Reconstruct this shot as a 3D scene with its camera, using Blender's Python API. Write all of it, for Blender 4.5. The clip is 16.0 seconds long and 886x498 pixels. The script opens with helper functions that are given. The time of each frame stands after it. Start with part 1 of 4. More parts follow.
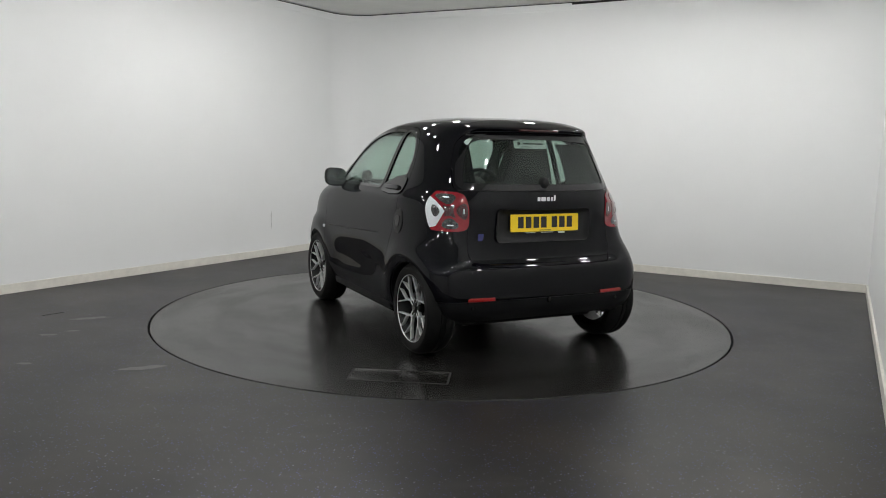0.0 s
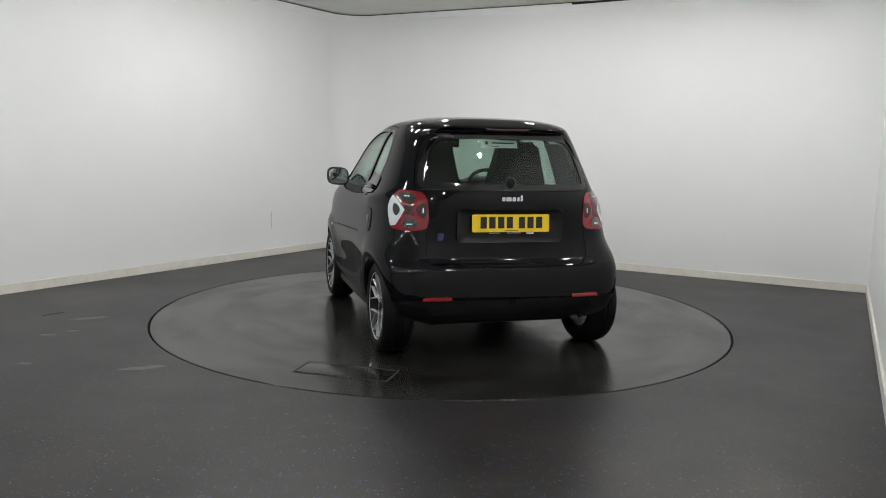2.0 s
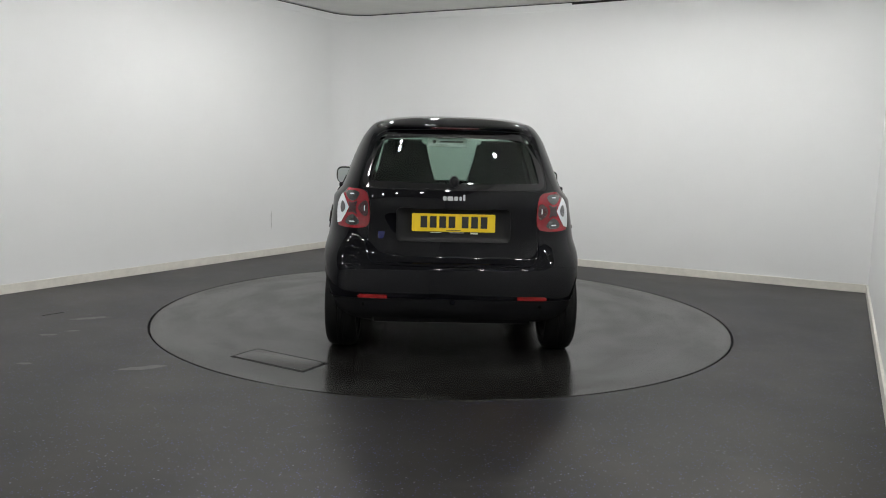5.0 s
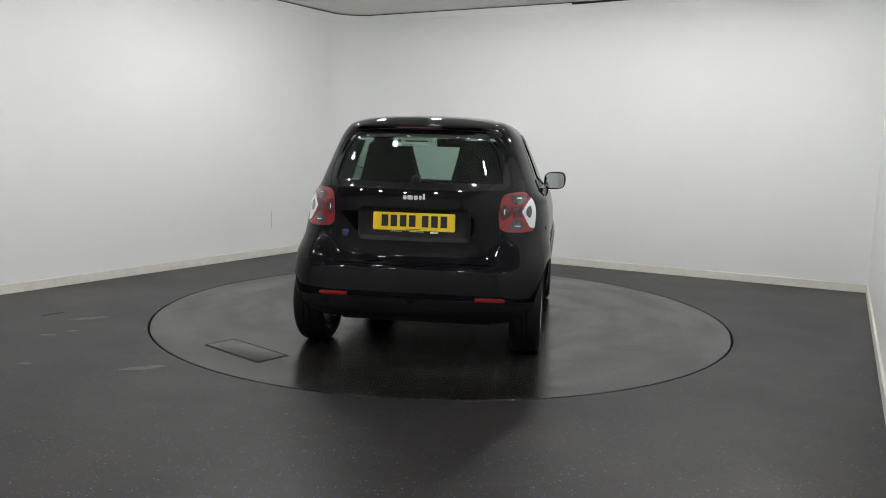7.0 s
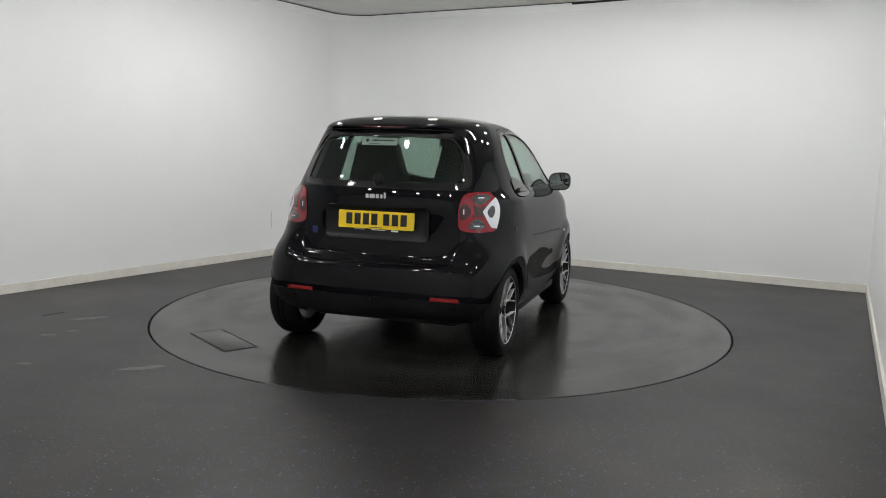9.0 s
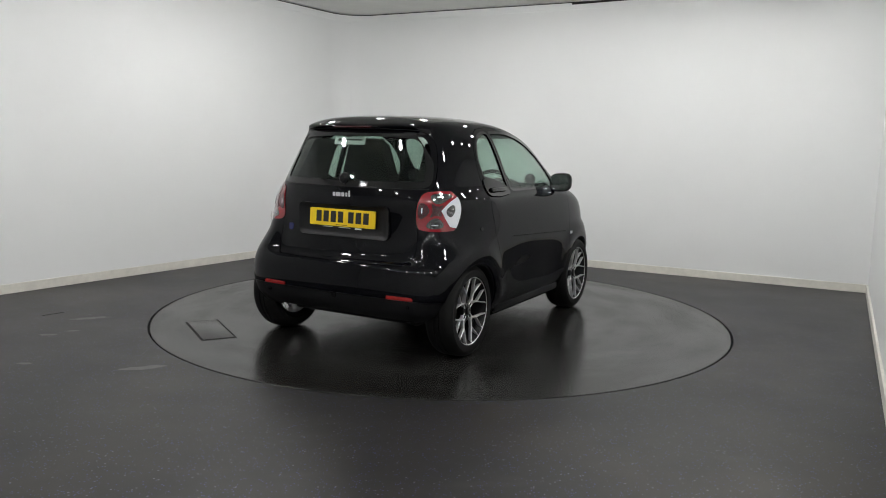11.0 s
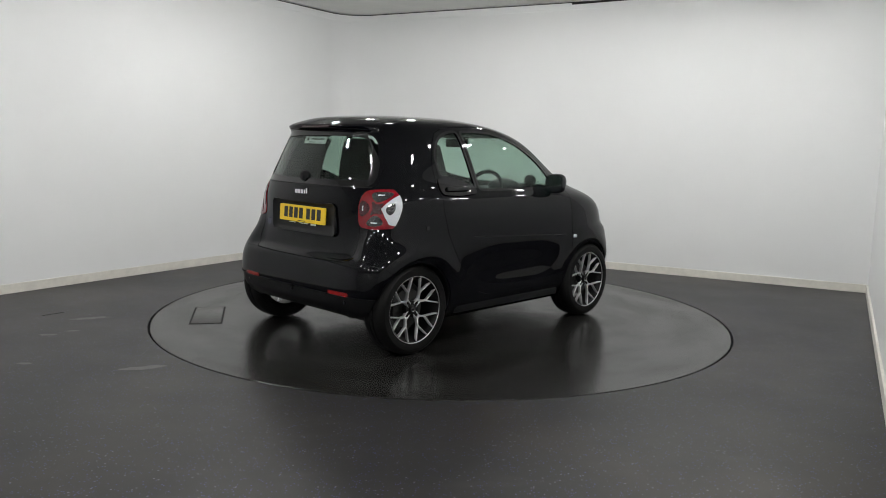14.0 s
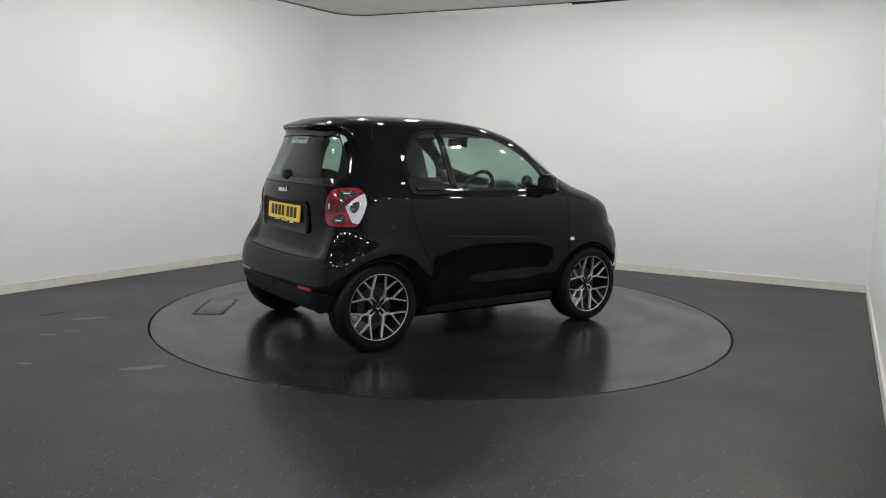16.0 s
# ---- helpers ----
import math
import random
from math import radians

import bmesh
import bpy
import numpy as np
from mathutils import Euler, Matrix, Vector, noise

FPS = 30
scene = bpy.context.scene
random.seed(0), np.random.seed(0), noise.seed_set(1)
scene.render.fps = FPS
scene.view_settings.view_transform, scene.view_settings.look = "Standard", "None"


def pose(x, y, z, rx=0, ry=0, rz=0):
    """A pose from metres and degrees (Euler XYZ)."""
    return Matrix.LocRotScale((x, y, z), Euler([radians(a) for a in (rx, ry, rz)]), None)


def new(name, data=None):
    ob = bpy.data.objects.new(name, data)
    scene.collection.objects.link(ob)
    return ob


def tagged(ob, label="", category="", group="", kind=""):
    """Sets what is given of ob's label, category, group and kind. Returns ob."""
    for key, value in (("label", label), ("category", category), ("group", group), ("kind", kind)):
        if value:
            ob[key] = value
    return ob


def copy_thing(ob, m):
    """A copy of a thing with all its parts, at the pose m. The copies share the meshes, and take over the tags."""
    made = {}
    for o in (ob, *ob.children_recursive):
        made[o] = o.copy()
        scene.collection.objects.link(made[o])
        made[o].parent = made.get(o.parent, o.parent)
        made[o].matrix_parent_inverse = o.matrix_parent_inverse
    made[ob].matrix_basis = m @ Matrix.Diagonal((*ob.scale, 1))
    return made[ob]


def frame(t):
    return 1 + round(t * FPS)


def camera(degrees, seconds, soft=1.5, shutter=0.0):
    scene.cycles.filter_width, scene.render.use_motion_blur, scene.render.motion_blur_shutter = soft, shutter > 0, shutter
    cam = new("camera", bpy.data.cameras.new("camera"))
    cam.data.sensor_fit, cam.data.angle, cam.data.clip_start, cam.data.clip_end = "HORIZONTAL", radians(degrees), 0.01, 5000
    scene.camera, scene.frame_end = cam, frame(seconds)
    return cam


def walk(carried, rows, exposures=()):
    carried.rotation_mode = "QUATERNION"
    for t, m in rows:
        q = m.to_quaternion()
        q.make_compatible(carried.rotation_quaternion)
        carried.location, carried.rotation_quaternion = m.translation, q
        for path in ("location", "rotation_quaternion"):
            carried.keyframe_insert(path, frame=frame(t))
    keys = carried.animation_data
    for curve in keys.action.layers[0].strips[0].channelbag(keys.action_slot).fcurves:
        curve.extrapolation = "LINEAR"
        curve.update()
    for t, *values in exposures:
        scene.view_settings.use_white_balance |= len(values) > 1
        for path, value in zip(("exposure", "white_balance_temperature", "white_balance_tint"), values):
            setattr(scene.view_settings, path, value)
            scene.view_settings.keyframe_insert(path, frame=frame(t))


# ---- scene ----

from mathutils.bvhtree import BVHTree
from mathutils.interpolate import poly_3d_calc

# ---- camera: it stands still on a tripod in the corner of the studio ----
cam = camera(59.62, 16.0, soft=1.0)
EYE = pose(0.0, -6.178, 1.338) @ pose(0, 0, 0, 90 - 7.624, 0, -0.034) @ pose(0, 0, 0, 0, 0, 1.357)
walk(cam, [(0.0, EYE), (16.0, EYE)])
scene.view_settings.exposure = 0.0

# ---- plan of the room ----
CEIL = 2.955
CORNER_B = (4.185, 1.307)      # back wall meets the wall beside the camera
CORNER_A = (-1.276, 4.08)    # left wall meets the back wall (rounded)
LEFT_DIR = Vector((0.540, 0.842))
RIGHT_DIR = Vector((0.456, 0.890))
LEFT_END = (CORNER_A[0] - 10.2 * LEFT_DIR.x, CORNER_A[1] - 10.2 * LEFT_DIR.y)
RIGHT_END = (CORNER_B[0] - 9.2 * RIGHT_DIR.x, CORNER_B[1] - 9.2 * RIGHT_DIR.y)

world = bpy.data.worlds.new("world")
scene.world = world
world.use_nodes = True
world.node_tree.nodes["Background"].inputs[0].default_value = (0.02, 0.02, 0.02, 1)
world.node_tree.nodes["Background"].inputs[1].default_value = 0.2


# ---- materials ----
def material(name):
    m = bpy.data.materials.new(name)
    m.use_nodes = True
    nt = m.node_tree
    return m, nt, nt.nodes["Principled BSDF"]


def link(nt, a, b):
    nt.links.new(a, b)


def noise_node(nt, scale, detail=4.0, rough=0.6, coord="Object", stretch=None):
    tc = nt.nodes.new("ShaderNodeTexCoord")
    out = tc.outputs[coord]
    if stretch:
        mp = nt.nodes.new("ShaderNodeMapping")
        mp.inputs["Scale"].default_value = stretch
        link(nt, out, mp.inputs["Vector"])
        out = mp.outputs["Vector"]
    n = nt.nodes.new("ShaderNodeTexNoise")
    n.inputs["Scale"].default_value = scale
    n.inputs["Detail"].default_value = detail
    n.inputs["Roughness"].default_value = rough
    link(nt, out, n.inputs["Vector"])
    return n


def ramp(nt, src, stops):
    r = nt.nodes.new("ShaderNodeValToRGB")
    while len(r.color_ramp.elements) < len(stops):
        r.color_ramp.elements.new(0.5)
    for e, (p, c) in zip(r.color_ramp.elements, stops):
        e.position = p
        e.color = (*c, 1) if len(c) == 3 else c
    link(nt, src, r.inputs[0])
    return r


def mixc(nt, fac, a, b, mode="MIX"):
    m = nt.nodes.new("ShaderNodeMix")
    m.data_type, m.blend_type = "RGBA", mode
    for src, k in ((fac, 0), (a, 6), (b, 7)):
        if isinstance(src, (int, float)):
            m.inputs[k].default_value = src
        elif isinstance(src, tuple):
            m.inputs[k].default_value = (*src, 1)
        else:
            link(nt, src, m.inputs[k])
    return m.outputs[2]


def math_node(nt, op, a, b=None):
    m = nt.nodes.new("ShaderNodeMath")
    m.operation = op
    for i, s in enumerate((a, b)):
        if s is None:
            continue
        if isinstance(s, (int, float)):
            m.inputs[i].default_value = s
        else:
            link(nt, s, m.inputs[i])
    return m.outputs[0]


def bump(nt, bsdf, height, strength, dist=0.01):
    b = nt.nodes.new("ShaderNodeBump")
    b.inputs["Strength"].default_value = strength
    b.inputs["Distance"].default_value = dist
    link(nt, height, b.inputs["Height"])
    link(nt, b.outputs[0], bsdf.inputs["Normal"])


def simple(name, col, rough=0.5, metal=0.0, coat=0.0, grain=60.0, amount=0.12, bumps=0.0, spec=0.5):
    m, nt, b = material(name)
    n = noise_node(nt, grain)
    lo = tuple(c * (1 - amount) for c in col)
    hi = tuple(min(1, c * (1 + amount)) for c in col)
    link(nt, ramp(nt, n.outputs[0], [(0.3, lo), (0.7, hi)]).outputs[0], b.inputs["Base Color"])
    b.inputs["Roughness"].default_value = rough
    b.inputs["Metallic"].default_value = metal
    b.inputs["Coat Weight"].default_value = coat
    b.inputs["Specular IOR Level"].default_value = spec
    if bumps:
        bump(nt, b, n.outputs[0], bumps, 0.002)
    return m


def wall_paint():
    m, nt, b = material("white_wall_paint")
    big = noise_node(nt, 0.7, 5)
    fine = noise_node(nt, 90, 3)
    scuff = noise_node(nt, 3.0, 8, 0.75, stretch=(1, 1, 2.2))
    base = ramp(nt, big.outputs[0], [(0.3, (0.785, 0.795, 0.795)), (0.7, (0.82, 0.83, 0.83))]).outputs[0]
    mask = ramp(nt, scuff.outputs[0], [(0.68, (0, 0, 0)), (0.78, (0.25, 0.25, 0.25))]).outputs[0]
    link(nt, mixc(nt, mask, base, (0.62, 0.61, 0.58)), b.inputs["Base Color"])
    b.inputs["Roughness"].default_value = 0.55
    bump(nt, b, fine.outputs[0], 0.08, 0.002)
    return m


def floor_vinyl(name, worn):
    """Dark safety vinyl with small blue and pale flakes. worn: the turntable's deck, polished and swirled by tyres."""
    m, nt, b = material(name)
    tc = nt.nodes.new("ShaderNodeTexCoord")
    flakes = []
    for scale, chance in ((110, 0.885), (88, 0.97)):
        v = nt.nodes.new("ShaderNodeTexVoronoi")
        v.inputs["Scale"].default_value = scale
        link(nt, tc.outputs["Object"], v.inputs["Vector"])
        sep = nt.nodes.new("ShaderNodeSeparateColor")
        link(nt, v.outputs["Color"], sep.inputs[0])
        pick = math_node(nt, "GREATER_THAN", sep.outputs[0], chance)
        near = math_node(nt, "LESS_THAN", v.outputs["Distance"], 0.36)
        flakes.append(math_node(nt, "MULTIPLY", pick, near))
    big = noise_node(nt, 0.8, 5, 0.6)
    mid = noise_node(nt, 4.0, 4, 0.55)
    base = ramp(nt, mid.outputs[0], [(0.3, (0.0070, 0.0063, 0.0060)), (0.75, (0.0130, 0.0116, 0.0108))]).outputs[0]
    if worn:
        base = ramp(nt, mid.outputs[0], [(0.3, (0.0048, 0.0043, 0.0039)), (0.75, (0.0090, 0.0082, 0.0075))]).outputs[0]
        sep = nt.nodes.new("ShaderNodeSeparateXYZ")
        link(nt, tc.outputs["Object"], sep.inputs[0])
        ang = math_node(nt, "ARCTAN2", sep.outputs[1], sep.outputs[0])
        rad = math_node(nt, "SQRT", math_node(nt, "ADD", math_node(nt, "MULTIPLY", sep.outputs[0], sep.outputs[0]), math_node(nt, "MULTIPLY", sep.outputs[1], sep.outputs[1])))
        wob = math_node(nt, "ADD", rad, math_node(nt, "MULTIPLY", mid.outputs[0], 0.22))
        cmb = nt.nodes.new("ShaderNodeCombineXYZ")
        link(nt, math_node(nt, "MULTIPLY", wob, 4.2), cmb.inputs[0])
        link(nt, math_node(nt, "MULTIPLY", ang, 2.6), cmb.inputs[1])
        sw = nt.nodes.new("ShaderNodeTexNoise")
        sw.inputs["Scale"].default_value = 1.0
        sw.inputs["Detail"].default_value = 6.0
        link(nt, cmb.outputs[0], sw.inputs["Vector"])
        swirl = ramp(nt, sw.outputs[0], [(0.38, (0, 0, 0)), (0.62, (1, 1, 1))]).outputs[0]
        base = mixc(nt, swirl, base, (0.021, 0.0206, 0.0196))
        rough = ramp(nt, sw.outputs[0], [(0.36, (0.27, 0.27, 0.27)), (0.60, (0.20, 0.20, 0.20))]).outputs[0]
        # dried streaks and tyre smears dull the polish in patches
        smear = noise_node(nt, 1.7, 6, 0.65)
        gloss = mixc(nt, ramp(nt, smear.outputs[0], [(0.50, (0, 0, 0)), (0.62, (1, 1, 1))]).outputs[0], swirl, (0.35, 0.35, 0.35))
        link(nt, ramp(nt, gloss, [(0.0, (0.33, 0.33, 0.33)), (1.0, (0.44, 0.44, 0.44))]).outputs[0], b.inputs["Specular IOR Level"])
    else:
        stain = ramp(nt, big.outputs[0], [(0.46, (0, 0, 0)), (0.68, (0.8, 0.8, 0.8))]).outputs[0]
        base = mixc(nt, stain, base, (0.023, 0.0175, 0.0130))
        drag = noise_node(nt, 1.6, 7, 0.68, stretch=(0.7, 2.6, 1))
        base = mixc(nt, ramp(nt, drag.outputs[0], [(0.56, (0, 0, 0)), (0.70, (0.55, 0.55, 0.55))]).outputs[0], base, (0.030, 0.029, 0.027))
        rough = ramp(nt, big.outputs[0], [(0.35, (0.42, 0.42, 0.42)), (0.70, (0.34, 0.34, 0.34))]).outputs[0]
    if not worn:
        base = mixc(nt, flakes[0], base, (0.048, 0.056, 0.19))
        base = mixc(nt, flakes[1], base, (0.15, 0.145, 0.19))
    link(nt, base, b.inputs["Base Color"])
    link(nt, rough, b.inputs["Roughness"])
    b.inputs["Specular IOR Level"].default_value = 0.45 if worn else 0.29
    fine = noise_node(nt, 160, 2)
    bump(nt, b, fine.outputs[0], 0.04, 0.002)
    return m


def car_paint():
    m, nt, b = material("black_car_paint")
    n = noise_node(nt, 900, 2)
    link(nt, ramp(nt, n.outputs[0], [(0.4, (0.0018, 0.0019, 0.0028)), (0.75, (0.0036, 0.0038, 0.0062))]).outputs[0], b.inputs["Base Color"])
    b.inputs["Metallic"].default_value = 0.0
    b.inputs["Roughness"].default_value = 0.32
    b.inputs["Specular IOR Level"].default_value = 0.0
    b.inputs["Coat Weight"].default_value = 0.62
    b.inputs["Coat IOR"].default_value = 1.42
    b.inputs["Coat Roughness"].default_value = 0.012
    return m


def glass(name, tint, refl=1.0):
    m = bpy.data.materials.new(name)
    m.use_nodes = True
    nt = m.node_tree
    nt.nodes.clear()
    out = nt.nodes.new("ShaderNodeOutputMaterial")
    mix = nt.nodes.new("ShaderNodeMixShader")
    tr = nt.nodes.new("ShaderNodeBsdfTransparent")
    tr.inputs[0].default_value = (*tint, 1)
    gl = nt.nodes.new("ShaderNodeBsdfGlossy")
    gl.inputs["Roughness"].default_value = 0.01
    lw = nt.nodes.new("ShaderNodeLayerWeight")
    lw.inputs[0].default_value = 0.5
    edge = math_node(nt, "POWER", lw.outputs["Facing"], 5.0)
    gloss = math_node(nt, "MULTIPLY_ADD", edge, 0.75)
    gloss.node.inputs[2].default_value = 0.04
    link(nt, gloss, mix.inputs[0])
    link(nt, tr.outputs[0], mix.inputs[1])
    link(nt, gl.outputs[0], mix.inputs[2])
    link(nt, mix.outputs[0], out.inputs[0])
    return m


def emitter(name, col, strength):
    m = bpy.data.materials.new(name)
    m.use_nodes = True
    nt = m.node_tree
    nt.nodes.clear()
    out = nt.nodes.new("ShaderNodeOutputMaterial")
    e = nt.nodes.new("ShaderNodeEmission")
    e.inputs[0].default_value = (*col, 1)
    e.inputs[1].default_value = strength
    link(nt, e.outputs[0], out.inputs[0])
    return m


LAMP_STRENGTH = 224.0
M_WALL = wall_paint()
M_CEIL = simple("pale_ceiling_board", (0.76, 0.765, 0.735), 0.8, grain=3, amount=0.04)
M_SKIRT = simple("cream_skirting_paint", (0.74, 0.72, 0.66), 0.4, grain=12, amount=0.07)
M_FLOOR = floor_vinyl("dark_flecked_vinyl", False)
M_TABLE = floor_vinyl("worn_turntable_vinyl", True)
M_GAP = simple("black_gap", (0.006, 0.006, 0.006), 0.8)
M_PAINT = car_paint()
M_PLASTIC = simple("black_textured_plastic", (0.0055, 0.0056, 0.0065), 0.40, grain=400, bumps=0.15, spec=0.30)
M_GLOSSBLACK = simple("gloss_black_trim", (0.005, 0.005, 0.006), 0.08)
M_RUBBER = simple("tyre_rubber", (0.0045, 0.0045, 0.0045), 0.6, grain=120, bumps=0.15, spec=0.18)
M_ALLOY = simple("machined_alloy", (0.74, 0.74, 0.75), 0.30, metal=0.8, grain=200, amount=0.06)
M_RIMBLACK = simple("black_painted_alloy", (0.005, 0.005, 0.0055), 0.35, spec=0.25)
M_STEEL = simple("brake_steel", (0.045, 0.044, 0.042), 0.42, metal=0.6, grain=80)
M_CHROME = simple("bright_chrome", (0.80, 0.80, 0.82), 0.10, metal=1.0, amount=0.02)
M_SIDEGLASS = glass("green_tinted_glass", (0.80, 0.885, 0.845))
M_REARGLASS = glass("smoked_green_glass", (0.70, 0.775, 0.735))
M_RED = simple("red_lens", (0.21, 0.003, 0.010), 0.10, coat=0.5, grain=180, amount=0.25)
M_DARKRED = simple("dark_red_lens", (0.050, 0.006, 0.010), 0.10, coat=0.5, grain=180, amount=0.2)
M_CLEAR = simple("white_lens", (0.66, 0.68, 0.72), 0.12, coat=1.0, grain=150, amount=0.08)
M_SMOKE = simple("smoke_lens", (0.030, 0.028, 0.03), 0.10, coat=1.0)
M_REFLECT = simple("red_reflector", (0.28, 0.012, 0.012), 0.18, coat=1.0, grain=500, amount=0.2)
M_YELLOW = simple("yellow_plate", (0.86, 0.60, 0.012), 0.35, grain=25, amount=0.03)
M_INK = simple("black_ink", (0.010, 0.010, 0.010), 0.5)
M_WHITE = simple("white_sticker", (0.72, 0.76, 0.75), 0.5, grain=30, amount=0.04)
M_BLUE = simple("blue_badge", (0.010, 0.014, 0.10), 0.25, coat=0.6)
M_FABRIC = simple("dark_seat_fabric", (0.016, 0.016, 0.017), 0.85, grain=350, amount=0.3, bumps=0.4)
M_TRIM = simple("grey_cabin_trim", (0.030, 0.030, 0.031), 0.6, grain=300, bumps=0.2)
M_LINING = simple("pale_headlining", (0.10, 0.105, 0.10), 0.9, grain=200)
M_MIRROR = simple("mirror_glass", (0.46, 0.50, 0.49), 0.02, metal=1.0, amount=0.0)
M_PALE = simple("dried_water_mark", (0.055, 0.053, 0.050), 0.35, grain=18, amount=0.3)
M_SCUFF = simple("dark_scuff", (0.16, 0.15, 0.14), 0.6)
M_LAMP = emitter("led_diffuser", (1.0, 0.992, 0.975), LAMP_STRENGTH)
M_LAMPFRAME = simple("white_lamp_frame", (0.75, 0.75, 0.75), 0.4)


# ---- mesh helpers ----
def to_mesh(bm, name="m"):
    me = bpy.data.meshes.new(name)
    bm.normal_update()
    bm.to_mesh(me)
    bm.free()
    return me


def smooth(me, angle=35):
    me.polygons.foreach_set("use_smooth", [True] * len(me.polygons))
    me.set_sharp_from_angle(angle=radians(angle))
    return me


def part(name, bm, mat, parent=None, label="", angle=35):
    me = bm if isinstance(bm, bpy.types.Mesh) else smooth(to_mesh(bm, name), angle)
    mats = mat if isinstance(mat, (list, tuple)) else [mat]
    me.materials.clear()
    for k in mats:
        me.materials.append(k)
    ob = new(name, me)
    if parent is not None:
        ob.parent = parent
    if label:
        tagged(ob, label)
    return ob


def box(bm, cx, cy, cz, sx, sy, sz, bevel=0.0, m=None, seg=2):
    r = bmesh.ops.create_cube(bm, size=1.0)
    vs = r["verts"]
    mat = (m or Matrix.Identity(4)) @ Matrix.Translation((cx, cy, cz)) @ Matrix.Diagonal((sx, sy, sz, 1))
    bmesh.ops.transform(bm, matrix=mat, verts=vs)
    if bevel:
        es = list({e for v in vs for e in v.link_edges})
        bmesh.ops.bevel(bm, geom=es, offset=bevel, segments=seg, affect="EDGES", profile=0.6)
    return bm


def newbox(*a, **k):
    return box(bmesh.new(), *a, **k)


def prism(poly, axis, a, b, bevel=0.0):
    """Extrude a closed outline: axis 'y' takes (x, z), 'x' takes (y, z), 'z' takes (x, y)."""
    bm = bmesh.new()
    put = {"y": lambda p, t: (p[0], t, p[1]), "x": lambda p, t: (t, p[0], p[1]), "z": lambda p, t: (p[0], p[1], t)}[axis]
    lo = [bm.verts.new(put(p, a)) for p in poly]
    hi = [bm.verts.new(put(p, b)) for p in poly]
    n = len(poly)
    bm.faces.new(lo)
    bm.faces.new(hi[::-1])
    for i in range(n):
        bm.faces.new((lo[i], hi[i], hi[(i + 1) % n], lo[(i + 1) % n]))
    bmesh.ops.recalc_face_normals(bm, faces=bm.faces)
    if bevel:
        es = [e for e in bm.edges if abs((e.verts[0].co - e.verts[1].co).dot(Vector(put((0, 0), 1)))) < 1e-6]
        bmesh.ops.bevel(bm, geom=es, offset=bevel, segments=2, affect="EDGES")
    return bm


def rounded(poly, n=3):
    """Chaikin corner cutting of a closed outline."""
    for _ in range(n):
        out = []
        for i in range(len(poly)):
            p, q = poly[i], poly[(i + 1) % len(poly)]
            out += [(0.75 * p[0] + 0.25 * q[0], 0.75 * p[1] + 0.25 * q[1]), (0.25 * p[0] + 0.75 * q[0], 0.25 * p[1] + 0.75 * q[1])]
        poly = out
    return poly


def fillet(poly, r, n=4):
    """Round the corners of a closed outline by a fixed run r along both edges."""
    out = []
    for i in range(len(poly)):
        a, b, c = Vector(poly[i - 1]), Vector(poly[i]), Vector(poly[(i + 1) % len(poly)])
        p = b + (a - b).normalized() * min(r, 0.45 * (a - b).length)
        q = b + (c - b).normalized() * min(r, 0.45 * (c - b).length)
        for k in range(n + 1):
            t = k / n
            v = p * (1 - t) ** 2 + b * 2 * t * (1 - t) + q * t * t
            out.append((v.x, v.y))
    return out


def round_rect(cx, cy, w, h, r, n=5):
    out = []
    for k, (sx, sy) in enumerate(((1, 1), (-1, 1), (-1, -1), (1, -1))):
        for i in range(n + 1):
            a = radians(90 * k + 90 * i / n)
            out.append((cx + sx * (w / 2 - r) + r * math.cos(a), cy + sy * (h / 2 - r) + r * math.sin(a)))
    return out


def grown(poly, d):
    """Offset a closed outline outward by d."""
    n = len(poly)
    area = sum(poly[i][0] * poly[(i + 1) % n][1] - poly[(i + 1) % n][0] * poly[i][1] for i in range(n))
    s = 1 if area > 0 else -1
    out = []
    for i in range(n):
        a, b, c = Vector(poly[i - 1]), Vector(poly[i]), Vector(poly[(i + 1) % n])
        t = (c - a).normalized()
        out.append((b.x + s * d * t.y, b.y - s * d * t.x))
    return out


def lathe(profile, n=48, axis="y"):
    """Turn (radius, offset) pairs round the y axis; closed profile."""
    bm = bmesh.new()
    rings = []
    for i in range(n):
        a = 2 * math.pi * i / n
        rings.append([bm.verts.new((r * math.cos(a), o, r * math.sin(a))) for r, o in profile])
    m = len(profile)
    for i in range(n):
        for j in range(m):
            p, q = rings[i], rings[(i + 1) % n]
            bm.faces.new((p[j], p[(j + 1) % m], q[(j + 1) % m], q[j]))
    bmesh.ops.recalc_face_normals(bm, faces=bm.faces)
    return bm


def tube(pts, r, n=8, closed=False):
    bm = bmesh.new()
    pts = [Vector(p) for p in pts]
    rings = []
    for i, p in enumerate(pts):
        a = pts[i - 1] if (i or closed) else p
        b = pts[(i + 1) % len(pts)] if (i < len(pts) - 1 or closed) else p
        q = (b - a).to_track_quat("Z", "Y")
        rings.append([bm.verts.new(p + q @ Vector((r * math.cos(2 * math.pi * k / n), r * math.sin(2 * math.pi * k / n), 0))) for k in range(n)])
    m = len(rings)
    for i in range(m if closed else m - 1):
        a, b = rings[i], rings[(i + 1) % m]
        for k in range(n):
            bm.faces.new((a[k], a[(k + 1) % n], b[(k + 1) % n], b[k]))
    if not closed:
        bm.faces.new(rings[0][::-1])
        bm.faces.new(rings[-1])
    bmesh.ops.recalc_face_normals(bm, faces=bm.faces)
    return bm


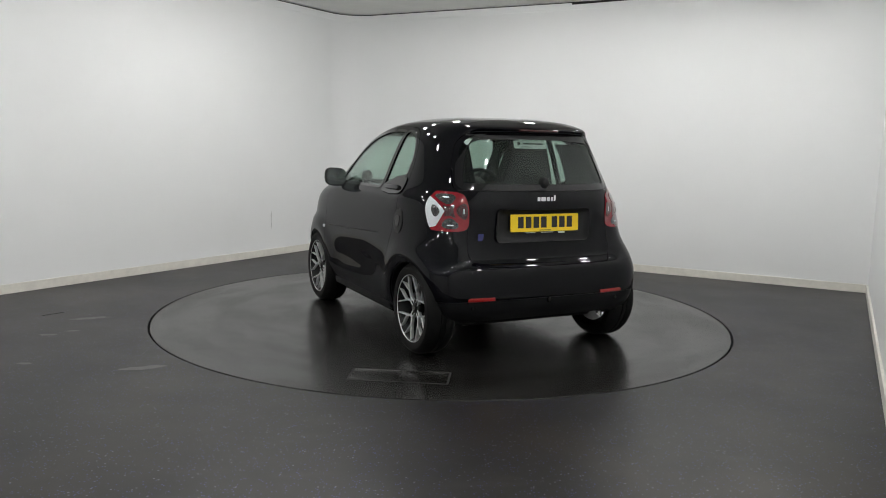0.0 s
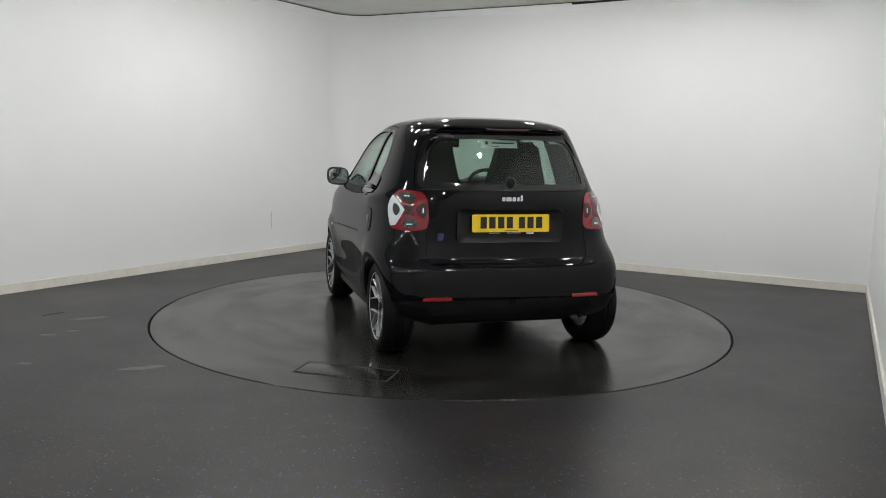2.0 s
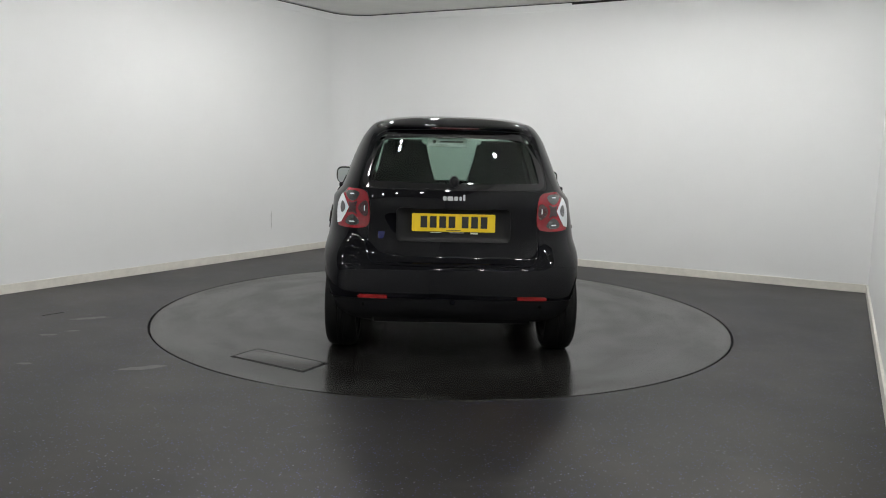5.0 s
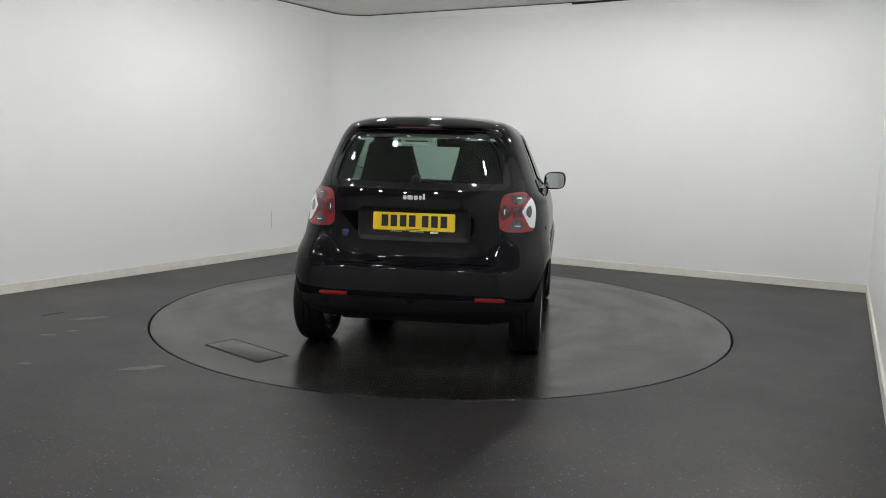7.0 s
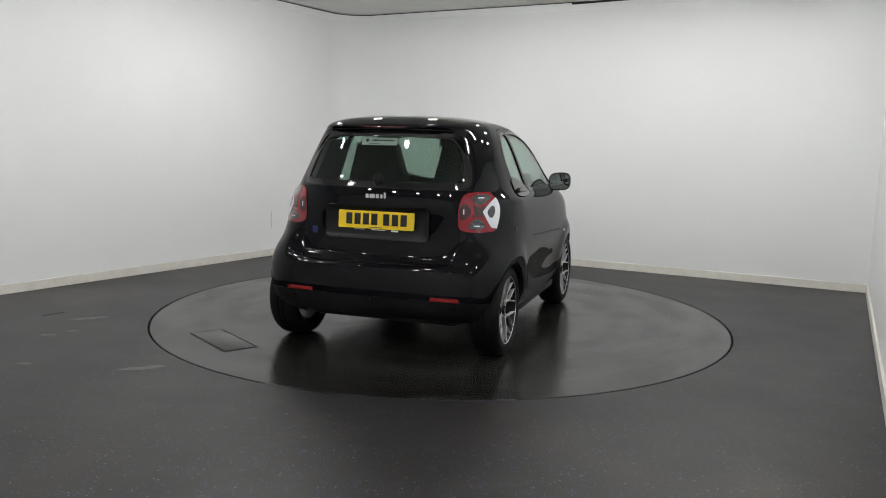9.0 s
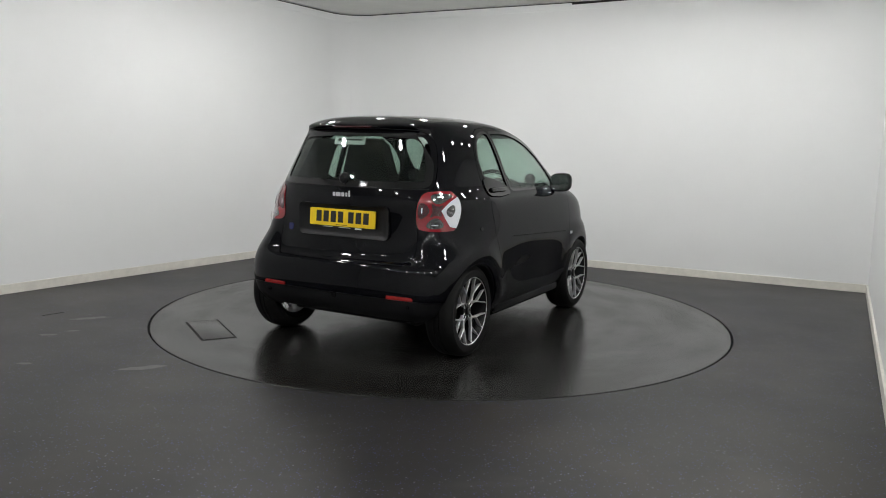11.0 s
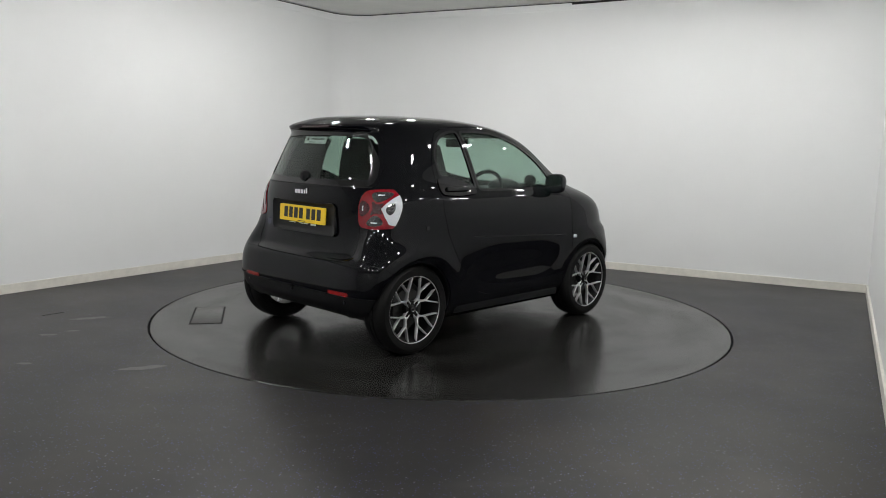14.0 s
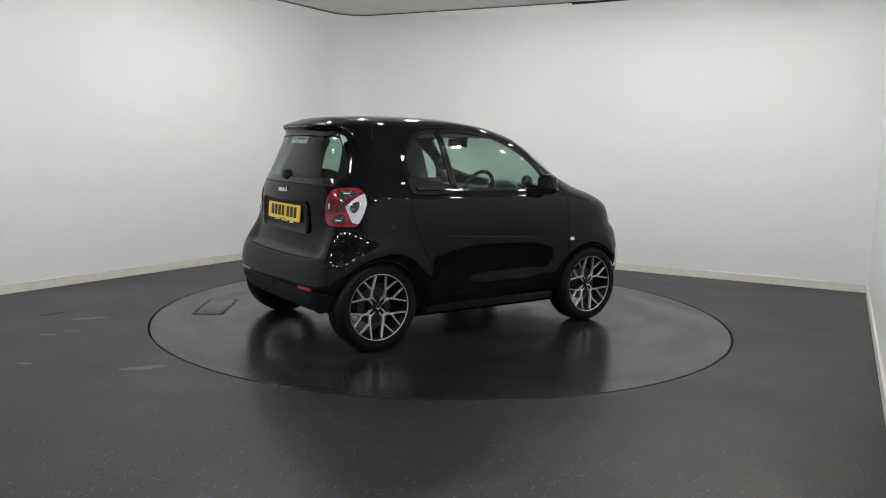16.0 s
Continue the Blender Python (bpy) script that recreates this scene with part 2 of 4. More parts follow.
def cut(me, other, op):
    """Boolean of two meshes, as a new mesh."""
    a, b = bpy.data.objects.new("tmp_a", me), bpy.data.objects.new("tmp_b", other)
    for o in (a, b):
        scene.collection.objects.link(o)
    mod = a.modifiers.new("b", "BOOLEAN")
    mod.operation, mod.solver, mod.object = op, "EXACT", b
    dg = bpy.context.evaluated_depsgraph_get()
    out = bpy.data.meshes.new_from_object(a.evaluated_get(dg))
    bpy.data.objects.remove(a)
    bpy.data.objects.remove(b)
    return out


def minus(me, *bms):
    for bm in bms:
        me = cut(me, to_mesh(bm) if isinstance(bm, bmesh.types.BMesh) else bm, "DIFFERENCE")
    return me


def both(me, bm):
    return cut(me, to_mesh(bm) if isinstance(bm, bmesh.types.BMesh) else bm, "INTERSECT")


# ---- the car's outer skin: plan slices from the sill to the roof ----
# height, rear end, front end, half width, squareness of the tail, of the nose, widest station
SLICES = [
    (0.190, -0.270, 2.220, 0.740, 6.0, 4.5, 0.80),
    (0.240, -0.335, 2.290, 0.775, 8.0, 4.8, 0.80),
    (0.320, -0.388, 2.345, 0.800, 9.0, 7.0, 0.80),
    (0.400, -0.398, 2.360, 0.815, 9.0, 7.5, 0.80),
    (0.500, -0.390, 2.365, 0.824, 9.0, 7.5, 0.80),
    (0.570, -0.379, 2.362, 0.829, 8.5, 7.2, 0.80),
    (0.630, -0.364, 2.355, 0.832, 8.0, 6.8, 0.80),
    (0.690, -0.355, 2.345, 0.833, 7.0, 6.4, 0.80),
    (0.750, -0.345, 2.322, 0.832, 6.5, 5.5, 0.80),
    (0.820, -0.338, 2.305, 0.829, 6.5, 5.4, 0.80),
    (0.880, -0.332, 2.285, 0.824, 6.5, 5.2, 0.80),
    (0.940, -0.326, 2.218, 0.812, 6.5, 5.0, 0.80),
    (0.990, -0.319, 2.108, 0.792, 6.2, 4.8, 0.78),
    (1.040, -0.308, 1.960, 0.762, 6.0, 4.6, 0.75),
    (1.100, -0.290, 1.845, 0.735, 5.8, 4.5, 0.72),
    (1.200, -0.252, 1.706, 0.697, 5.4, 4.4, 0.68),
    (1.300, -0.214, 1.572, 0.657, 5.0, 4.4, 0.62),
    (1.380, -0.182, 1.435, 0.620, 4.8, 4.2, 0.58),
    (1.432, -0.163, 1.308, 0.583, 4.6, 4.0, 0.54),
    (1.472, -0.140, 1.170, 0.545, 4.2, 3.6, 0.50),
    (1.499, -0.090, 1.040, 0.490, 3.6, 3.2, 0.48),
    (1.517, -0.010, 0.920, 0.420, 3.0, 3.0, 0.46),
    (1.529, 0.110, 0.790, 0.320, 2.6, 2.6, 0.45),
    (1.535, 0.260, 0.640, 0.190, 2.3, 2.3, 0.44),
    (1.538, 0.400, 0.490, 0.050, 2.0, 2.0, 0.44),
]


def pchip(xs, ys, x):
    xs, ys = np.array(xs, float), np.array(ys, float)
    h, d = np.diff(xs), np.diff(ys) / np.diff(xs)
    m = np.zeros_like(ys)
    m[0], m[-1] = d[0], d[-1]
    for i in range(1, len(xs) - 1):
        if d[i - 1] * d[i] > 0:
            w1, w2 = 2 * h[i] + h[i - 1], h[i] + 2 * h[i - 1]
            m[i] = (w1 + w2) / (w1 / d[i - 1] + w2 / d[i])
    i = np.clip(np.searchsorted(xs, x) - 1, 0, len(xs) - 2)
    t = (x - xs[i]) / h[i]
    return (1 + 2 * t) * (1 - t) ** 2 * ys[i] + t * (1 - t) ** 2 * h[i] * m[i] + t * t * (3 - 2 * t) * ys[i + 1] + t * t * (t - 1) * h[i] * m[i + 1]


def sstep(a, b, x):
    t = np.clip((x - a) / (b - a), 0, 1)
    return t * t * (3 - 2 * t)


def bell(x, c, w):
    return np.exp(-((x - c) / w) ** 2)


NU, NZ = 176, 84


def skin_grid(inset=0.0):
    tab = np.array(SLICES)
    s = np.arange(len(tab), dtype=float)
    # even steps of height and of run over the rows
    run = np.concatenate([[0], np.cumsum(np.hypot(np.diff(tab[:, 0]), 0.5 * np.abs(np.diff(tab[:, 1] - tab[:, 2])) * 0.5))])
    q = np.linspace(0, run[-1], NZ)
    cols = [pchip(run, tab[:, k], q) for k in range(7)]
    pts = np.zeros((NZ, NU, 3))
    for r in range(NZ):
        z, xr, xf, w, nr, nf, xm = [c[r] for c in cols]
        a = np.linspace(0, 0.5 * np.pi, 400)
        half = []
        for n, ext in ((nr, xm - xr), (nf, xf - xm)):
            x, y = ext * np.cos(a) ** (2 / n), w * np.sin(a) ** (2 / n)
            d = np.concatenate([[0], np.cumsum(np.hypot(np.diff(x), np.diff(y)))])
            k = np.linspace(0, d[-1], NU // 4 + 1)
            half.append((np.interp(k, d, x), np.interp(k, d, y)))
        (x1, y1), (x2, y2) = half
        X = np.concatenate([xm - x1[:-1], (xm + x2)[::-1][:-1]])
        Y = np.concatenate([y1[:-1], y2[::-1][:-1]])
        X = np.concatenate([X, [xm + x2[0]], X[1:][::-1]])
        Y = np.concatenate([Y, [0.0], -Y[1:][::-1]])
        pts[r, :, 0], pts[r, :, 1], pts[r, :, 2] = X, Y, z
    X, Y, Z = pts[..., 0].copy(), pts[..., 1].copy(), pts[..., 2].copy()
    ay = np.abs(Y)
    rear = X < 0.25
    # the tail bows in plan above the flat bumper
    bow = 0.03 + 0.20 * sstep(0.53, 0.93, Z) - 0.06 * sstep(1.35, 1.5, Z)
    pts[..., 0] += bow * np.minimum(ay, 0.80) ** 2 * (1 - sstep(-0.05, 0.60, X))
    # hollow of the tailgate above the bumper
    hollow = 0.050 * (1 - sstep(0.50, 0.66, ay)) * sstep(0.585, 0.635, Z) * (1 - sstep(0.66, 1.0, Z))
    pts[..., 0] += np.where(rear, hollow, 0)
    # roof spoiler lip
    pts[..., 0] -= np.where(rear, 0.050 * bell(Z, 1.450, 0.026) * (1 - sstep(0.40, 0.56, ay)), 0)
    # hollow door, swollen wheel arches, a belt crease
    side = np.sign(Y) * sstep(0.45, 0.7, ay)
    pts[..., 1] -= side * 0.022 * bell(Z, 0.49, 0.13) * sstep(0.34, 0.85, X) * (1 - sstep(1.20, 1.65, X))
    for cx in (0.0, 1.873):
        d = np.hypot(X - cx, Z - 0.2955)
        pts[..., 1] += side * 0.016 * bell(d, 0.36, 0.07) * sstep(0.25, 0.4, Z)
    pts[..., 1] += side * 0.010 * bell(Z, 0.985, 0.025) * sstep(-0.1, 0.3, X) * (1 - sstep(1.5, 1.8, X))
    # swollen shoulder over the rear wheel
    pts[..., 1] += side * 0.016 * bell(Z, 1.00, 0.045) * bell(X, 0.02, 0.20)
    return pts


GRID = skin_grid()


def grid_normals(g):
    du = np.roll(g, -1, 1) - np.roll(g, 1, 1)
    dz = np.zeros_like(g)
    dz[1:-1], dz[0], dz[-1] = g[2:] - g[:-2], g[1] - g[0], g[-1] - g[-2]
    n = np.cross(dz, du)
    n /= np.linalg.norm(n, axis=2, keepdims=True) + 1e-12
    out = g - np.array([0.8, 0, 0.7])
    if (n * out).sum() < 0:
        n = -n
    return n


NORM = grid_normals(GRID)


def skin_quads(base=0, flip=False):
    f = []
    for r in range(NZ - 1):
        for u in range(NU):
            v = (u + 1) % NU
            q = (base + r * NU + u, base + r * NU + v, base + (r + 1) * NU + v, base + (r + 1) * NU + u)
            f.append(q[::-1] if flip else q)
    return f


def shell(outer, inner):
    """A closed shell between two offsets of the skin, open below."""
    a, b = GRID + NORM * outer, GRID + NORM * inner
    vs = [tuple(p) for p in a.reshape(-1, 3)] + [tuple(p) for p in b.reshape(-1, 3)]
    n = NZ * NU
    fs = skin_quads(0) + skin_quads(n, True)
    for u in range(NU):
        v = (u + 1) % NU
        fs.append((u, n + u, n + v, v))
    top = (NZ - 1) * NU
    fs.append(tuple(top + u for u in range(NU)))
    fs.append(tuple(n + top + u for u in range(NU))[::-1])
    me = bpy.data.meshes.new("shell")
    me.from_pydata(vs, [], fs)
    bm = bmesh.new()
    bm.from_mesh(me)
    bmesh.ops.recalc_face_normals(bm, faces=bm.faces)
    bm.to_mesh(me)
    bm.free()
    return me


def hull(inset):
    """A closed solid inside the skin, to trim inner parts by."""
    a = GRID - NORM * inset
    n = NZ * NU
    fs = skin_quads(0) + [tuple(range(NU))[::-1], tuple((NZ - 1) * NU + u for u in range(NU))]
    me = bpy.data.meshes.new("hull")
    me.from_pydata([tuple(p) for p in a.reshape(-1, 3)], [], fs)
    bm = bmesh.new()
    bm.from_mesh(me)
    bmesh.ops.recalc_face_normals(bm, faces=bm.faces)
    bm.to_mesh(me)
    bm.free()
    return me


_v = [Vector(p) for p in GRID.reshape(-1, 3)]
_n = [Vector(p) for p in NORM.reshape(-1, 3)]
_q = skin_quads(0)
TREE = BVHTree.FromPolygons(_v, _q)


def skin_normals(me, angle=35):
    """Give the faces that lie on the outer skin its even normals, so that cut panels reflect without dents."""
    smooth(me, angle)
    me.update()
    cache = {}
    normals = [tuple(n.vector) for n in me.corner_normals]
    for p in me.polygons:
        for li in p.loop_indices:
            vi = me.loops[li].vertex_index
            if vi not in cache:
                co, nn, idx, d = TREE.find_nearest(me.vertices[vi].co)
                q = _q[idx]
                w = poly_3d_calc([_v[k] for k in q], co)
                sn = Vector((0, 0, 0))
                for k, wk in zip(q, w):
                    sn += _n[k] * wk
                cache[vi] = (sn.normalized(), d)
            sn, d = cache[vi]
            if d < 0.006 and p.normal.dot(sn) > 0.75:
                normals[li] = tuple(sn)
    me.normals_split_custom_set(normals)
    return me


def on_skin(origin, way):
    hit = TREE.ray_cast(Vector(origin), Vector(way).normalized())
    return hit[0], hit[1]


def skin_patch(poly, axis, sign, out, thick, back=-0.105):
    """A piece of the skin under an outline: a shell cut by a prism. sign: which side of the car."""
    lo, hi = 0.30, 1.1
    if axis == "y":
        pr = prism(poly, "y", sign * lo, sign * hi)
    elif sign < 0:
        pr = prism(poly, "x", -0.8, back)
    else:
        pr = prism(poly, "x", 1.0, 2.6)
    return both(shell(out, out - thick), pr)

# ---- the car ----
WINDOW_REAR = fillet([(0.275, 1.138), (0.268, 1.24), (0.292, 1.315), (0.335, 1.372), (0.40, 1.408), (0.48, 1.428), (0.548, 1.430), (0.588, 1.060), (0.53, 1.076), (0.42, 1.116)], 0.022)
WINDOW_FRONT = fillet([(0.622, 1.045), (0.582, 1.431), (0.74, 1.436), (0.88, 1.430), (1.04, 1.398), (1.18, 1.345), (1.31, 1.272), (1.40, 1.200), (1.462, 1.120), (1.478, 1.045)], 0.028)
DOOR = [(0.225, 1.02), (0.228, 1.20), (0.262, 1.33), (0.325, 1.412), (0.42, 1.450), (0.55, 1.462), (0.88, 1.463), (1.08, 1.425), (1.24, 1.362), (1.38, 1.282),
        (1.50, 1.185), (1.58, 1.090), (1.620, 0.98), (1.625, 0.66), (1.61, 0.50), (1.57, 0.37), (1.50, 0.315), (0.70, 0.315), (0.60, 0.345), (0.51, 0.41), (0.40, 0.53),
        (0.32, 0.65), (0.26, 0.77), (0.232, 0.90)]
REAR_WINDOW = fillet([(0.578, 1.080), (0.556, 1.20), (0.508, 1.345), (0.445, 1.404), (0.20, 1.416), (-0.20, 1.416), (-0.445, 1.404), (-0.508, 1.345), (-0.556, 1.20), (-0.578, 1.080), (-0.2, 1.074), (0.2, 1.074)], 0.05)
TAILGATE = fillet([(0.50, 0.598), (0.545, 0.66), (0.535, 0.80), (0.515, 0.95), (0.545, 1.045), (0.600, 1.070), (0.578, 1.21), (0.528, 1.36), (0.455, 1.426), (0.20, 1.434),
                   (-0.20, 1.434), (-0.455, 1.426), (-0.528, 1.36), (-0.578, 1.21), (-0.600, 1.070), (-0.545, 1.045), (-0.515, 0.95), (-0.535, 0.80), (-0.545, 0.66), (-0.50, 0.598), (-0.2, 0.592), (0.2, 0.592)], 0.04)
WINDSCREEN = rounded([(0.66, 1.04), (0.60, 1.30), (0.50, 1.42), (0.0, 1.445), (-0.50, 1.42), (-0.60, 1.30), (-0.66, 1.04), (0.0, 1.02)], 2)
TAIL_LIGHT = rounded([(0.532, 0.822), (0.524, 0.90), (0.532, 0.99), (0.552, 1.048), (0.63, 1.058), (0.74, 1.056), (0.83, 1.045), (0.83, 0.93), (0.80, 0.838), (0.72, 0.812), (0.60, 0.810)], 2)


def mirrored(poly):
    return [(-a, b) for a, b in poly][::-1]


def wheel(side):
    """A 16-inch wheel, hub on the y axis, its face towards -y (side -1) or +y (side 1)."""
    hub = new("wheel")
    w = 0.0975
    prof = [(0.214, -w + 0.012), (0.220, -w + 0.003), (0.226, -w + 0.001), (0.243, -w - 0.001), (0.262, -w), (0.266, -w + 0.003), (0.281, -w + 0.012), (0.2915, -w + 0.030), (0.2955, -0.050), (0.2955, -0.022), (0.289, -0.020), (0.289, -0.014),
            (0.2955, -0.012), (0.2955, 0.012), (0.289, 0.014), (0.289, 0.020), (0.2955, 0.022), (0.2955, 0.050), (0.2915, w - 0.030), (0.281, w - 0.012), (0.262, w), (0.226, w - 0.001), (0.214, w - 0.012), (0.205, 0)]
    part("tyre", lathe(prof, 96), M_RUBBER, hub, "black road tyre with grooved tread", 30)
    prof = [(0.217, -w + 0.010), (0.219, -w + 0.016), (0.213, -w + 0.030), (0.198, -w + 0.05), (0.196, w - 0.03), (0.213, w - 0.012), (0.208, w - 0.014), (0.188, w - 0.03), (0.188, -w + 0.05), (0.205, -w + 0.020), (0.211, -w + 0.009)]
    part("rim", lathe(prof, 72), M_RIMBLACK, hub, "black wheel barrel")
    prof = [(0.2205, -w + 0.007), (0.2205, -w + 0.014), (0.213, -w + 0.016), (0.2125, -w + 0.010), (0.2155, -w + 0.0065)]
    part("rim_lip", lathe(prof, 72), M_ALLOY, hub, "bright machined rim edge")
    bm = bmesh.new()

    def beam(p, q, w0, w1, y0, y1, deep=0.022):
        p, q = Vector((p[0], p[1])), Vector((q[0], q[1]))
        d = (q - p).normalized()
        n = Vector((-d.y, d.x))
        ring = []
        for c, ww, y in ((p, w0, y0), (q, w1, y1)):
            cs = [(-ww / 2, y + deep), (-ww / 2, y + 0.003), (-ww / 2 + 0.0025, y), (ww / 2 - 0.0025, y), (ww / 2, y + 0.003), (ww / 2, y + deep)]
            ring.append([bm.verts.new((c.x + n.x * o, yy, c.y + n.y * o)) for o, yy in cs])
        k = len(ring[0])
        for i in range(k):
            bm.faces.new((ring[0][i], ring[0][(i + 1) % k], ring[1][(i + 1) % k], ring[1][i]))
        bm.faces.new(ring[0][::-1])
        bm.faces.new(ring[1])

    def pol(r, deg):
        return (r * math.cos(radians(deg)), r * math.sin(radians(deg)))

    for k in range(4):
        a = 45 + 90 * k
        # two cheeks round a bolt pocket, then forks to sixteen feet on the rim
        for e in (-1, 1):
            beam(pol(0.036, a + e * 24), pol(0.080, a + e * 9), 0.0085, 0.010, -0.060, -0.066)
        beam(pol(0.071, a), pol(0.084, a), 0.024, 0.020, -0.064, -0.067)
        for t in (-1, 1):
            b = a + t * 20.5
            beam(pol(0.077, a + t * 6), pol(0.126, b), 0.0125, 0.0105, -0.066, -0.074)
            beam(pol(0.122, b - t * 1.0), pol(0.214, a + t * 8.8), 0.0088, 0.0082, -0.074, -0.087)
            beam(pol(0.122, b + t * 1.0), pol(0.214, a + t * 35.5), 0.0088, 0.0082, -0.074, -0.087)
    bmesh.ops.recalc_face_normals(bm, faces=bm.faces)
    for f in bm.faces:
        f.material_index = 0 if f.normal.y < -0.85 else 1
    part("spokes", bm, [M_ALLOY, M_RIMBLACK], hub, "branching machined spokes with black sides", 20)
    prof = [(0.001, -0.072), (0.020, -0.072), (0.026, -0.069), (0.028, -0.060), (0.052, -0.058), (0.056, -0.050), (0.056, -0.030), (0.001, -0.030)]
    part("hub_cap", lathe(prof, 32), M_RIMBLACK, hub, "black centre cap with pale ring")
    prof = [(0.010, -0.0724), (0.017, -0.0730), (0.017, -0.070), (0.010, -0.070)]
    part("cap_ring", lathe(prof, 24), M_CHROME, hub)
    for k in range(4):
        bm = lathe([(0.001, -0.062), (0.009, -0.062), (0.0125, -0.058), (0.0125, -0.040), (0.001, -0.040)], 8)
        x, z = pol(0.056, 45 + 90 * k)
        bmesh.ops.translate(bm, vec=(x, 0, z), verts=bm.verts)
        part("wheel_bolt", bm, M_RIMBLACK, hub)
    prof = [(0.04, -0.010), (0.125, -0.010), (0.128, -0.005), (0.128, 0.008), (0.125, 0.012), (0.04, 0.012)]
    part("brake_disc", lathe(prof, 40), M_STEEL, hub, "bare steel brake disc")
    bm = newbox(-0.105, 0.0, 0.035, 0.06, 0.05, 0.11, 0.012)
    part("brake_caliper", bm, M_STEEL, hub)
    if side > 0:
        for o in hub.children:
            o.matrix_basis = pose(0, 0, 0, 0, 0, 180)
    return hub


def bars(parent, name, mat, rects, put, depth, label=""):
    bm = bmesh.new()
    for cx, cy, w, h in rects:
        box(bm, cx, 0, cy, w, depth, h)
    bmesh.ops.transform(bm, matrix=put, verts=bm.verts)
    return part(name, bm, mat, parent, label, 20)


def seat(car, y):
    s = new("seat")
    s.parent = car
    side = rounded([(-0.11, 0.0), (-0.17, 0.35), (-0.20, 0.64), (-0.180, 0.765), (-0.11, 0.775), (-0.07, 0.66), (-0.05, 0.35), (0.02, 0.06)], 2)
    bm = prism(side, "y", -0.235, 0.235, 0.0)
    for v in bm.verts:
        v.co.y *= 1.0 - 0.36 * float(sstep(0.34, 0.76, v.co.z))
    bmesh.ops.bevel(bm, geom=[e for e in bm.edges if abs(e.verts[0].co.y - e.verts[1].co.y) < 1e-4 and abs(e.verts[0].co.y) > 0.1], offset=0.03, segments=3, affect="EDGES")
    part("backrest", bm, M_FABRIC, s, "high one-piece backrest with headrest")
    part("cushion", newbox(0.20, 0, 0.02, 0.50, 0.48, 0.15, 0.05, seg=3), M_FABRIC, s)
    for k in (-1, 1):
        part("bolster", newbox(-0.08, k * 0.215, 0.27, 0.13, 0.06, 0.40, 0.025, seg=3), M_FABRIC, s)
    part("seat_base", newbox(0.18, 0, -0.13, 0.42, 0.40, 0.16, 0.02), M_PLASTIC, s)
    s.matrix_basis = pose(0.595, y, 0.605)
    return s


